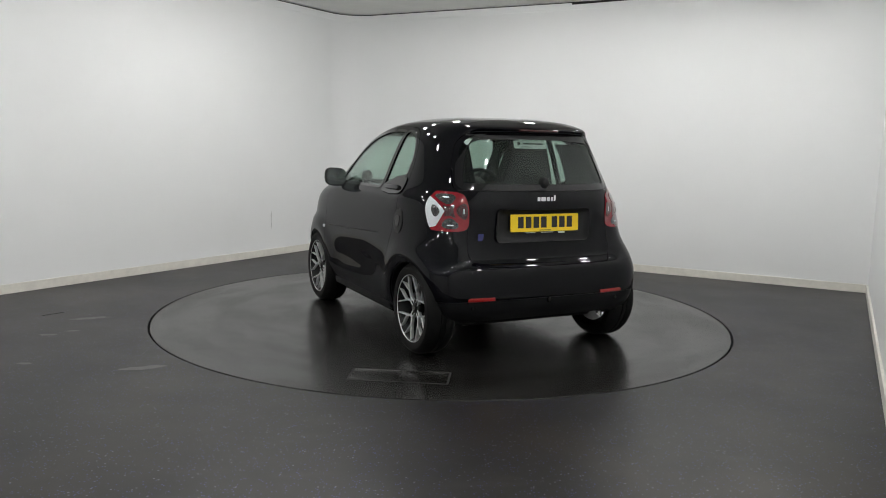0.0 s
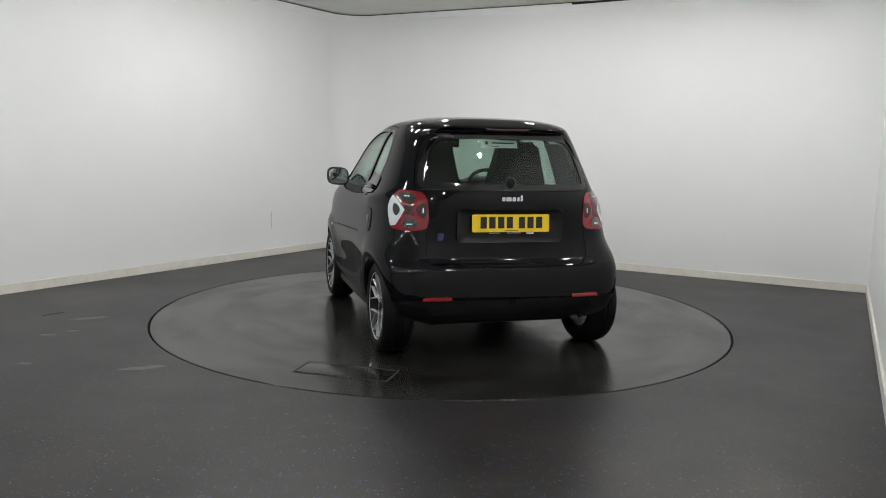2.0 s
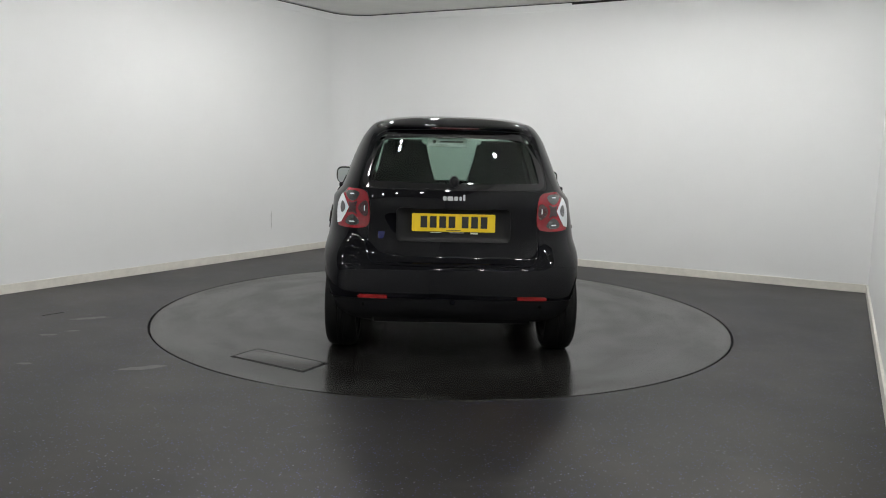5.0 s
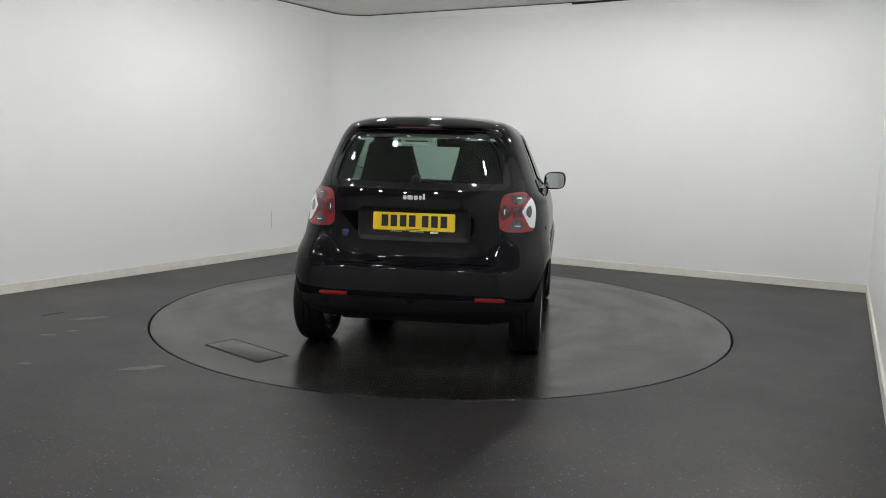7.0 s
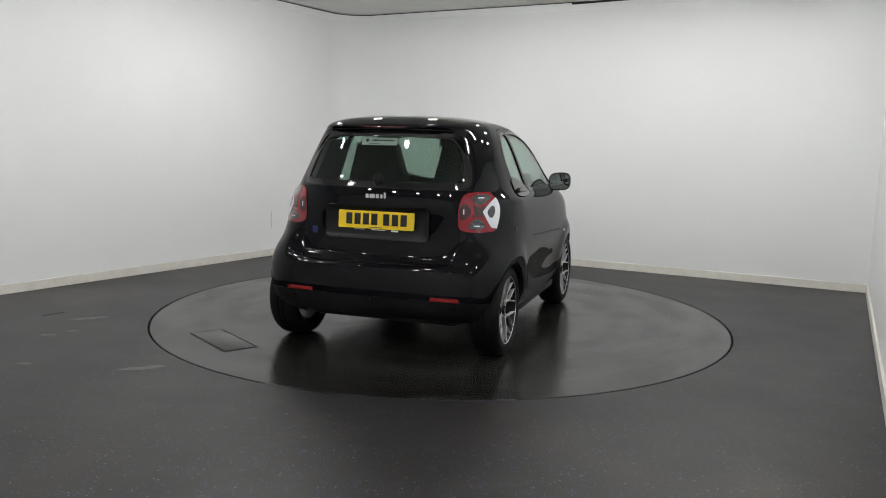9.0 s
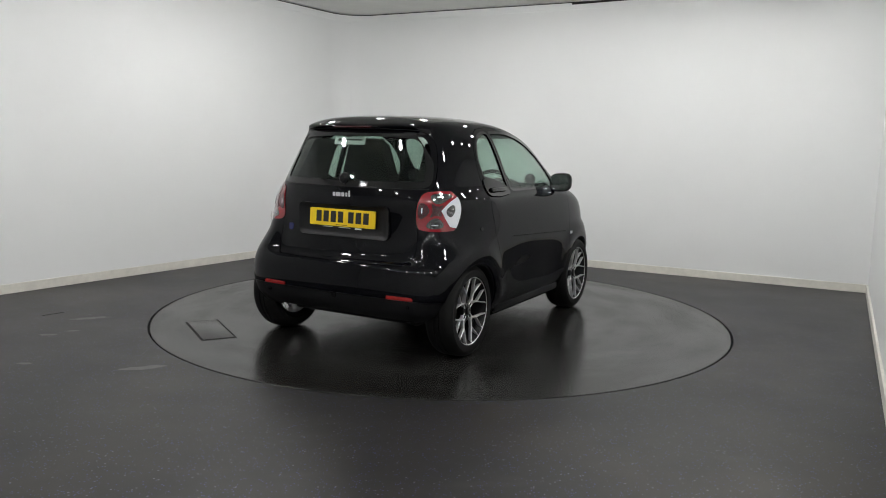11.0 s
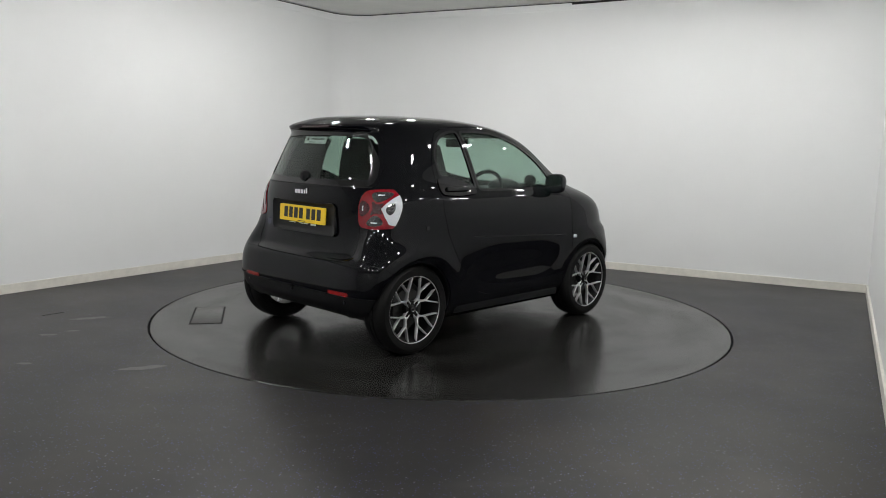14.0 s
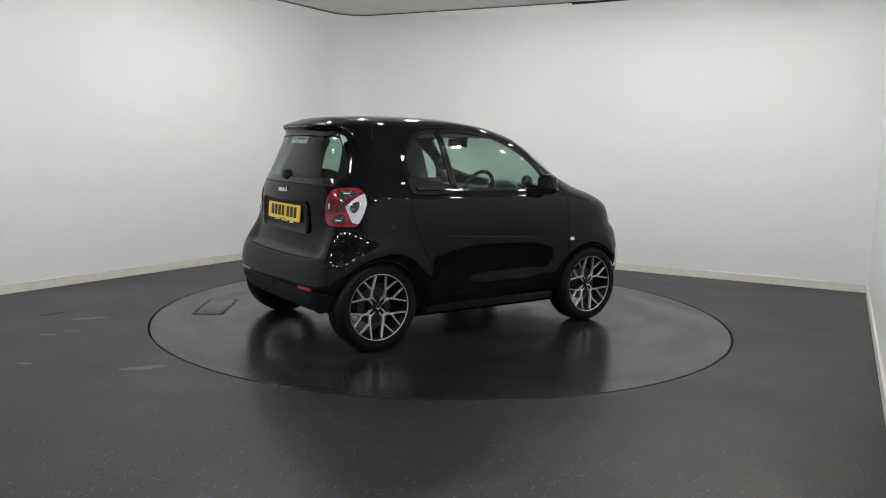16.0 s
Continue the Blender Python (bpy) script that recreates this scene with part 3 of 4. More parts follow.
def build_car():
    car = new("car")
    tagged(car, "glossy black two-seat city car with black alloy wheels", "car")
    full = shell(0.0, -0.020)
    arches = [prism([(cx + ar * math.cos(2 * math.pi * k / 48), 0.2955 + ar * math.sin(2 * math.pi * k / 48)) for k in range(48)], "y", s * 0.50, s * 1.0) for cx, ar in ((0.0, 0.311), (1.885, 0.317)) for s in (-1, 1)]
    arches = [to_mesh(a) for a in arches]
    door_hole = [prism(grown(DOOR, 0.0035), "y", s * 0.30, s * 1.1) for s in (-1, 1)]
    gate_hole = prism(grown(TAILGATE, 0.0035), "x", -0.8, 0.10)
    # the rear bumper and the roof panel are pieces of their own behind fine shut lines
    bumper_side = [(-0.9, 0.393), (-0.9, 0.595), (-0.30, 0.595), (-0.26, 0.585), (-0.20, 0.54), (-0.12, 0.44), (-0.08, 0.392)]
    roof_plan = fillet([(-0.02, -0.46), (0.30, -0.505), (0.80, -0.49), (1.10, -0.43), (1.10, 0.43), (0.80, 0.49), (0.30, 0.505), (-0.02, 0.46)], 0.06)
    bumper = minus(both(full, prism(bumper_side, "y", -1.1, 1.1)), *[a.copy() for a in arches], prism(grown(TAILGATE, 0.0035), "x", -0.8, 0.10))
    part("rear_bumper", skin_normals(bumper), M_PAINT, car, "glossy black rear bumper")
    roof = both(full, prism(roof_plan, "z", 1.30, 1.8))
    part("roof_panel", skin_normals(roof), M_GLOSSBLACK, car, "gloss black roof panel")
    rear_hole = prism([(-0.9, 0.1), (0.10, 0.1), (0.10, 0.39), (-0.078, 0.39), (-0.1194, 0.4406), (-0.1994, 0.5408), (-0.2597, 0.5858), (-0.30, 0.5958), (-0.9, 0.5958)], "y", -1.1, 1.1)
    body = minus(full, rear_hole, prism(grown(roof_plan, 0.003), "z", 1.30, 1.8), prism(WINDSCREEN, "x", 1.0, 2.6), gate_hole, *door_hole, *arches)
    part("body", skin_normals(body), M_PAINT, car, "glossy black painted body shell")
    # lower rear skirt, a little inside the bumper
    skirt = both(shell(-0.006, -0.026), prism([(-0.8, 0.255), (-0.05, 0.255), (-0.05, 0.388), (-0.8, 0.388)], "y", -1, 1))
    skirt = minus(skirt, *[a.copy() for a in arches])
    part("rear_skirt", smooth(skirt), M_PLASTIC, car, "matt black lower bumper skirt")
    # doors with their glass
    for s in (-1, 1):
        d = both(full, prism(DOOR, "y", s * 0.30, s * 1.1))
        d = minus(d, prism(WINDOW_REAR, "y", s * 0.3, s * 1.1), prism(WINDOW_FRONT, "y", s * 0.3, s * 1.1))
        door = part("door", skin_normals(d), M_PAINT, car, "closed black door with frame")
        for name, poly in (("quarter_glass", WINDOW_REAR), ("door_glass", WINDOW_FRONT)):
            g = skin_patch(grown(poly, 0.001), "y", s, -0.005, 0.004)
            ob = part(name, skin_normals(g), M_SIDEGLASS, door, "green tinted side glass")
            ob.visible_shadow = False
        # black seal round the glass
        for poly in (WINDOW_REAR, WINDOW_FRONT):
            ring = minus(skin_patch(grown(poly, 0.012), "y", s, 0.0015, 0.004), prism(grown(poly, -0.006), "y", s * 0.3, s * 1.1))
            part("window_seal", smooth(ring), M_GLOSSBLACK, door, "black rubber window seal")
        # handle pod under the quarter glass
        pod = skin_patch(fillet([(0.242, 1.020), (0.240, 1.122), (0.28, 1.126), (0.42, 1.106), (0.53, 1.066), (0.585, 1.046), (0.57, 1.022), (0.40, 1.010)], 0.03), "y", s, 0.007, 0.03)
        handle = part("handle_pod", smooth(pod), M_GLOSSBLACK, door, "black handle pod at the window's foot")
        bm = newbox(0.40, s * 0.768, 1.055, 0.22, 0.024, 0.030, 0.011, seg=3)
        part("handle", bm, M_GLOSSBLACK, handle, "gloss black pull handle")
        # crease along the door
        co = [on_skin((0.50 + 0.115 * i, s * 1.2, 0.735 - 0.0055 * i), (0, -s, 0))[0] for i in range(10)]
        part("door_crease", tube([c + Vector((0, s * -0.0005, 0)) for c in co], 0.0035, 6), M_GAP, door)
        # exterior mirror
        m = new("mirror")
        m.parent = car
        sh = bmesh.new()
        bmesh.ops.create_uvsphere(sh, u_segments=28, v_segments=18, radius=1.0)
        for v in sh.verts:
            c = v.co
            k = (abs(c.y) ** 3.2 + abs(c.z) ** 3.2) ** (1 / 3.2) / max(1e-6, math.hypot(c.y, c.z)) if math.hypot(c.y, c.z) > 1e-6 else 1
            c.y, c.z = c.y / max(k, 0.6), c.z / max(k, 0.6)
            c.x = c.x * 0.062 if c.x > 0 else max(c.x, -0.35) * 0.055
            c.y *= 0.088
            c.z *= 0.072
            c.z += 0.012 * (c.y / 0.1) * -s * -1 * 0.5
        part("housing", sh, M_GLOSSBLACK, m, "gloss black mirror housing", 50)
        pane = prism(round_rect(0, 0, 0.146, 0.118, 0.034), "x", -0.0255, -0.0205)
        part("mirror_glass", pane, M_MIRROR, m, "silvered mirror glass")
        part("mirror_arm", newbox(0.015, -s * 0.098, -0.045, 0.045, 0.10, 0.028, 0.01), M_PLASTIC, m)
        m.matrix_basis = pose(1.375, s * 0.835, 1.076, 0, 0, -s * 1)
        # door corner triangle that carries the mirror
        tri = skin_patch([(1.488, 1.035), (1.475, 1.125), (1.445, 1.175), (1.47, 1.172), (1.585, 1.05), (1.59, 1.02)], "y", s, 0.003, 0.02)
        part("mirror_base", smooth(tri), M_PLASTIC, door)
        # side repeater
        p, n = on_skin((1.655, s * 1.2, 0.665), (0, -s, 0))
        rep = newbox(0, 0, 0, 0.038, 0.010, 0.024, 0.004)
        bmesh.ops.translate(rep, vec=p, verts=rep.verts)
        part("side_repeater", rep, M_CLEAR, car, "small white indicator lens")
        # wheel arch liner
        for cx, ar in ((0.0, 0.311), (1.885, 0.317)):
            prof = [(ar + 0.004, s * 0.50), (ar + 0.004, s * 0.90), (ar - 0.008, s * 0.90), (ar - 0.008, s * 0.50)]
            bm = lathe(prof, 48)
            bmesh.ops.translate(bm, vec=(cx, 0, 0.2955), verts=bm.verts)
            part("arch_liner", smooth(both(to_mesh(bm), hull(0.010))), M_PLASTIC, car)
        # lens block at the nose, daytime strip beside the front wheel
        hl = skin_patch(rounded([(0.52, 0.72), (0.50, 0.86), (0.60, 0.90), (0.70, 0.86), (0.72, 0.74), (0.64, 0.70)], 2) if s > 0 else mirrored(rounded([(0.52, 0.72), (0.50, 0.86), (0.60, 0.90), (0.70, 0.86), (0.72, 0.74), (0.64, 0.70)], 2)), "x", 1, 0.004, 0.02)
        part("headlight", smooth(hl), M_CLEAR, car, "clear headlight lens")
        dr = round_rect(s * 0.765, 0.480, 0.022, 0.15, 0.009)
        part("daytime_light", smooth(both(shell(0.004, -0.011), prism(dr, "x", 2.0, 2.6))), M_CLEAR, car, "pale upright daytime light strip")
    # tailgate
    t = both(full, prism(TAILGATE, "x", -0.8, 0.10))
    t = minus(t, prism(REAR_WINDOW, "x", -0.8, 0.10), prism(round_rect(0, 0.845, 0.70, 0.20, 0.03), "x", -0.8, -0.05))
    gate = part("tailgate", skin_normals(t), M_PAINT, car, "black tailgate with number plate recess")
    g = skin_patch(grown(REAR_WINDOW, 0.001), "x", -1, -0.005, 0.004)
    ob = part("rear_glass", skin_normals(g), M_REARGLASS, gate, "smoked rear window glass")
    ob.visible_shadow = False
    ring = minus(skin_patch(grown(REAR_WINDOW, 0.010), "x", -1, 0.001, 0.004), prism(grown(REAR_WINDOW, -0.030), "x", -0.8, 0.1))
    part("glass_border", smooth(ring), M_GLOSSBLACK, gate, "black printed glass border")
    # shut line between the glass and the painted flap
    co = [on_skin((-1, -0.575 + 1.15 * k / 24, 1.064), (1, 0, 0))[0] for k in range(25)]
    part("shut_line", tube(co, 0.0035, 6), M_GAP, gate, "dark shut line below the glass")
    pan = bmesh.new()
    rr = round_rect(0, 0.845, 0.715, 0.214, 0.035)
    ri = round_rect(0, 0.845, 0.66, 0.17, 0.03)
    xo, xi = -0.304, -0.288
    a = [pan.verts.new((xo - 0.000, p[0], p[1])) for p in rr]
    b = [pan.verts.new((xi, p[0], p[1])) for p in ri]
    for i in range(len(a)):
        pan.faces.new((a[i], a[(i + 1) % len(a)], b[(i + 1) % len(b)], b[i]))
    pan.faces.new(b)
    bmesh.ops.recalc_face_normals(pan, faces=pan.faces)
    bmesh.ops.solidify(pan, geom=pan.faces, thickness=0.004)
    part("plate_recess", pan, M_PLASTIC, gate, "dark moulded recess round the plate")
    # plate: bars in place of its characters
    tilt = pose(-0.307, 0, 0.861, 0, 3.5, 0) @ pose(0, 0, 0, 0, 0, -90)
    bm = prism(round_rect(0, 0, 0.52, 0.111, 0.008), "y", -0.004, 0.004)
    bmesh.ops.transform(bm, matrix=tilt, verts=bm.verts)
    plate = part("number_plate", bm, M_YELLOW, gate, "yellow rear number plate with black bars")
    xs = [-0.185, -0.127, -0.068, -0.010, 0.072, 0.131, 0.190]
    for x in xs:
        bars(plate, "character_bar", M_INK, [(x, 0.004, 0.042, 0.072)], tilt, 0.0105)
    bars(plate, "small_print_bar", M_INK, [(0.0, -0.047, 0.09, 0.004)], tilt, 0.0105)
    for r in ((0.13, -0.064, 0.045, 0.010), (-0.11, -0.062, 0.07, 0.003), (0.02, -0.062, 0.09, 0.003)):
        bars(gate, "plate_frame_bar", M_WHITE, [r], tilt, 0.010, "small pale mark below the plate")
    # maker's mark: plain silver shapes
    for k, (y, w, h) in enumerate(((0.058, 0.022, 0.026), (0.024, 0.036, 0.026), (-0.012, 0.024, 0.026), (-0.040, 0.016, 0.026), (-0.062, 0.014, 0.038))):
        p, n = on_skin((-1, y, 1.013), (1, 0, 0))
        bm = prism(round_rect(0, 0, w, h, 0.006), "x", -0.004, 0.002)
        bmesh.ops.translate(bm, vec=(p.x, y, 1.013 + (0.006 if h > 0.03 else 0)), verts=bm.verts)
        part("badge_shape", bm, M_CHROME, gate, "plain silver badge shape")
    p, n = on_skin((-1, 0.449, 0.774), (1, 0, 0))
    bm = prism(round_rect(0, 0, 0.045, 0.045, 0.008), "x", -0.003, 0.003)
    bmesh.ops.translate(bm, vec=(p.x, 0.449, 0.774), verts=bm.verts)
    part("blue_badge", bm, M_BLUE, gate, "small square blue badge")
    # round wiper boss at the foot of the glass
    p, n = on_skin((-1, 0.0, 1.115), (1, 0, 0))
    bm = lathe([(0.001, -0.030), (0.018, -0.028), (0.027, -0.018), (0.030, 0.0), (0.030, 0.02), (0.001, 0.02)], 24)
    bmesh.ops.transform(bm, matrix=Matrix.Translation(p) @ pose(0, 0, 0, 0, 0, -90) @ Matrix.Diagonal((1, 1, 1.25, 1)), verts=bm.verts)
    part("wiper_boss", bm, M_PLASTIC, gate, "rounded black boss on the rear glass")
    # third brake lamp in the lip of the roof
    p, n = on_skin((-1, 0.0, 1.452), (1, 0, 0))
    part("brake_lamp", newbox(p.x + 0.004, 0, 1.445, 0.016, 0.30, 0.012, 0.004), M_DARKRED, gate, "dark red high brake lamp")
    # pale sticker inside the rear glass, with bars for its lettering
    p, n = on_skin((-1, 0.02, 1.375), (1, 0, 0))
    q, n = on_skin((-1, 0.02, 1.325), (1, 0, 0))
    lean = math.degrees(math.atan2(q.x - p.x, p.z - q.z))
    st = pose(p.x + 0.018, 0.045, 1.355, 0, -lean, 0) @ pose(0, 0, 0, 0, 0, -90)
    bm = newbox(0, 0, 0, 0.245, 0.003, 0.052, 0.001, st)
    sticker = part("sticker", bm, M_WHITE, gate, "pale rectangular dealer sticker inside the glass")
    for r in ((0.025, 0.006, 0.15, 0.010), (-0.035, -0.016, 0.07, 0.004)):
        bars(sticker, "sticker_bar", M_INK, [r], st, 0.0045)
    bm = lathe([(0.001, -0.0022), (0.012, -0.0022), (0.012, 0), (0.001, 0)], 16)
    bmesh.ops.transform(bm, matrix=st @ Matrix.Translation((-0.085, 0, 0.006)), verts=bm.verts)
    part("sticker_dot", bm, M_INK, sticker)
    # bumper furniture
    for s in (-1, 1):
        poly = [(s * 0.405, 0.392), (s * 0.405, 0.414), (s * 0.575, 0.416), (s * 0.592, 0.404), (s * 0.585, 0.392)]
        poly = poly if s > 0 else poly[::-1]
        part("reflector", smooth(skin_patch(poly, "x", -1, 0.004, 0.02)), M_REFLECT, car, "slim red bumper reflector")
        p, n = on_skin((-1, s * 0.55, 0.350), (1, 0, 0))
        bm = lathe([(0.001, -0.006), (0.010, -0.006), (0.012, 0.004), (0.001, 0.004)], 16)
        bmesh.ops.transform(bm, matrix=Matrix.Translation(p + Vector((0.006, 0, 0))) @ pose(0, 0, 0, 0, 0, -90), verts=bm.verts)
        part("parking_sensor", bm, M_GLOSSBLACK, car)
    p, n = on_skin((-1, 0.0, 0.372), (1, 0, 0))
    bm = lathe([(0.001, -0.004), (0.016, -0.004), (0.018, 0.006), (0.001, 0.006)], 16)
    bmesh.ops.transform(bm, matrix=Matrix.Translation(p + Vector((0.004, 0, 0))) @ pose(0, 0, 0, 0, 0, -90), verts=bm.verts)
    part("tow_cap", bm, M_GLOSSBLACK, car)
    # tail lights
    flank = rounded([(-0.60, 0.78), (-0.22, 0.785), (-0.150, 0.80), (-0.100, 0.88), (-0.070, 0.96), (-0.070, 1.04), (-0.115, 1.080), (-0.60, 1.10)], 2)
    for s in (1, -1):
        fl = (lambda q: q) if s > 0 else mirrored

        def lens(name, poly, out, thick, mat, parent, label=""):
            me = both(skin_patch(fl(poly), "x", -1, out, thick, 0.0), prism(flank, "y", -1, 1))
            return part(name, smooth(me, 40), mat, parent, label)

        base = lens("tail_light", TAIL_LIGHT, 0.005, 0.03, M_RED, car, "rounded red tail light with white outer wedge")
        wedge = [(0.664, 0.937), (0.690, 0.985), (0.722, 1.040), (0.765, 1.03), (0.81, 0.96), (0.79, 0.87), (0.745, 0.832), (0.715, 0.842), (0.688, 0.890)]
        lens("white_wedge", wedge, 0.0085, 0.01, M_CLEAR, base, "white indicator wedge")
        lens("smoke_eye", rounded([(0.682, 0.937), (0.712, 0.985), (0.728, 0.937), (0.712, 0.888)], 2), 0.011, 0.008, M_SMOKE, base)
        lens("smoke_centre", rounded([(0.605, 0.985), (0.640, 0.962), (0.672, 0.975), (0.660, 0.937), (0.672, 0.900), (0.640, 0.912), (0.605, 0.890), (0.622, 0.937)], 1), 0.0082, 0.008, M_DARKRED, base)
        lens("smoke_top", rounded([(0.575, 1.042), (0.712, 1.042), (0.642, 0.958)], 2), 0.0080, 0.008, M_SMOKE, base)
        lens("smoke_foot", rounded([(0.570, 0.828), (0.705, 0.828), (0.642, 0.914)], 2), 0.0080, 0.008, M_SMOKE, base)
        lens("smoke_side", rounded([(0.536, 0.862), (0.536, 1.008), (0.622, 0.937)], 2), 0.0080, 0.008, M_DARKRED, base)
        for (cx, cz, w, h) in ((0.645, 1.022, 0.030, 0.007), (0.642, 0.850, 0.036, 0.007), (0.560, 0.937, 0.007, 0.032)):
            lens("light_bar", round_rect(cx, cz, w, h, 0.003, 3), 0.0105, 0.004, M_CLEAR, base)
    # charging flap on the left flank, lock dot on the right
    p, n = on_skin((0.20, 1.2, 0.845), (0, -1, 0))
    flap = smooth(skin_patch(rounded([(0.135, 0.77), (0.115, 0.85), (0.15, 0.925), (0.215, 0.92), (0.235, 0.84), (0.20, 0.765)], 2), "y", 1, 0.006, 0.012))
    cap = part("charge_flap", flap, M_PLASTIC, car, "oval black charging flap")
    part("flap_grip", smooth(skin_patch(round_rect(0.175, 0.845, 0.05, 0.075, 0.02), "y", 1, 0.010, 0.006)), M_GLOSSBLACK, cap)
    part("lock_dot", smooth(skin_patch(round_rect(0.085, 0.815, 0.026, 0.026, 0.0125), "y", -1, 0.004, 0.01)), M_GLOSSBLACK, car)
    # windscreen
    g = skin_patch(grown(WINDSCREEN, 0.001), "x", 1, -0.005, 0.004)
    ob = part("windscreen", skin_normals(g), M_SIDEGLASS, car, "green tinted windscreen")
    ob.visible_shadow = False
    # floor pan, sills, axle and battery box
    part("undertray", newbox(0.90, 0, 0.212, 1.60, 0.60, 0.14, 0.04), M_PLASTIC, car, "dark battery undertray")
    part("floor_pan", newbox(0.98, 0, 0.235, 2.30, 1.02, 0.10, 0.03), M_PLASTIC, car)
    for s in (-1, 1):
        part("sill", newbox(0.95, s * 0.70, 0.262, 1.15, 0.17, 0.10, 0.025), M_PLASTIC, car, "black plastic sill")
    part("rear_axle", newbox(0.0, 0, 0.28, 0.16, 1.30, 0.11, 0.04), M_PLASTIC, car)
    part("front_axle", newbox(1.885, 0, 0.26, 0.14, 1.30, 0.07, 0.03), M_PLASTIC, car)
    # cabin
    part("cabin_floor", newbox(0.9, 0, 0.40, 1.9, 1.30, 0.06, 0.02), M_TRIM, car)
    part("boot_floor", newbox(0.13, 0, 0.74, 0.66, 1.20, 0.05, 0.02), M_TRIM, car, "dark luggage floor")
    # thick inner trim over the rear pillars
    for s in (-1, 1):
        bm = prism(fillet([(-0.10, 0.76), (0.245, 0.76), (0.245, 1.15), (0.262, 1.29), (0.30, 1.365), (0.0, 1.365), (-0.10, 1.10)], 0.03), "y", 0.0, 1.0)
        for v in bm.verts:
            v.co.y = s * (0.655 - 0.30 * (v.co.z - 1.0) - 0.075 * v.co.y)
        bmesh.ops.recalc_face_normals(bm, faces=bm.faces)
        part("pillar_trim", bm, M_TRIM, car, "dark grey inner pillar trim")
    part("seat_divider", newbox(0.41, 0, 0.70, 0.05, 1.24, 0.56, 0.02), M_TRIM, car)
    dash = prism(rounded([(1.25, 0.62), (1.22, 0.86), (1.27, 0.98), (1.40, 1.025), (1.66, 1.005), (1.78, 0.95), (1.70, 0.60)], 2), "y", -0.64, 0.64)
    part("dashboard", dash, M_TRIM, car, "dark curved dashboard")
    part("headlining", smooth(both(shell(-0.024, -0.034), prism([(-0.25, 1.40), (1.35, 1.40), (1.35, 1.7), (-0.25, 1.7)], "y", -1, 1))), M_LINING, car, "pale roof lining")
    for y in (-0.33, 0.33):
        seat(car, y)
    wheel_mid = Vector((1.10, -0.35, 0.985))
    steer = new("steering_wheel")
    steer.parent = car
    ring = [(0, 0.178 * math.cos(2 * math.pi * k / 40), 0.178 * math.sin(2 * math.pi * k / 40)) for k in range(40)]
    part("wheel_rim", tube(ring, 0.016, 10, True), M_PLASTIC, steer, "black steering wheel rim")
    part("horn_pad", newbox(0.015, 0, -0.01, 0.05, 0.13, 0.10, 0.02, seg=3), M_PLASTIC, steer)
    for y in (-0.11, 0.11):
        part("wheel_spoke", newbox(0.012, y, -0.01, 0.02, 0.12, 0.035, 0.008), M_PLASTIC, steer)
    part("steering_column", newbox(0.17, 0, -0.02, 0.28, 0.09, 0.09, 0.03), M_PLASTIC, steer)
    steer.matrix_basis = pose(*wheel_mid, 0, 24, 0)
    # instrument hood and ball-shaped dials on the dashboard
    bm = bmesh.new()
    bmesh.ops.create_uvsphere(bm, u_segments=20, v_segments=12, radius=0.11)
    bmesh.ops.transform(bm, matrix=Matrix.Translation((1.36, -0.35, 1.025)) @ Matrix.Diagonal((0.9, 1.35, 0.62, 1)), verts=bm.verts)
    part("instrument_hood", bm, M_PLASTIC, car)
    for s in (-1, 1):
        bm = bmesh.new()
        bmesh.ops.create_uvsphere(bm, u_segments=20, v_segments=12, radius=0.046)
        bmesh.ops.translate(bm, vec=(1.43, s * 0.55, 1.085), verts=bm.verts)
        part("air_vent", bm, M_PLASTIC, car, "ball-shaped black air vent")
        part("vent_stalk", newbox(1.43, s * 0.55, 1.03, 0.05, 0.05, 0.06, 0.01), M_PLASTIC, car)
    part("interior_mirror", newbox(1.17, 0, 1.36, 0.03, 0.23, 0.07, 0.014, seg=3), M_PLASTIC, car, "black interior mirror")
    part("mirror_stem", newbox(1.215, 0, 1.40, 0.09, 0.03, 0.025, 0.006), M_PLASTIC, car)
    for y in (-0.34, 0.34):
        part("sun_visor", newbox(1.00, y, 1.408, 0.15, 0.30, 0.02, 0.008), M_TRIM, car)
    # wheels
    rr, rl = wheel(-1), None
    left = wheel(1)
    for cx, y in ((0.0, 0.708), (1.885, 0.722)):
        for proto, s in ((rr, -1), (left, 1)):
            w = proto if cx == 0.0 else copy_thing(proto, pose(0, 0, 0))
            w.parent = car
            w.matrix_basis = pose(cx, s * y, 0.2955, 0, {(-1, 0.0): 4, (-1, 1.885): 2, (1, 0.0): 8, (1, 1.885): 30}[(s, cx)], 0)
            tagged(w, "black and silver alloy wheel with road tyre")
    return car


CAR = build_car()


# ---- the room ----
def side_of(p, d, off):
    return (p[0] + d[0] * off, p[1] + d[1] * off)


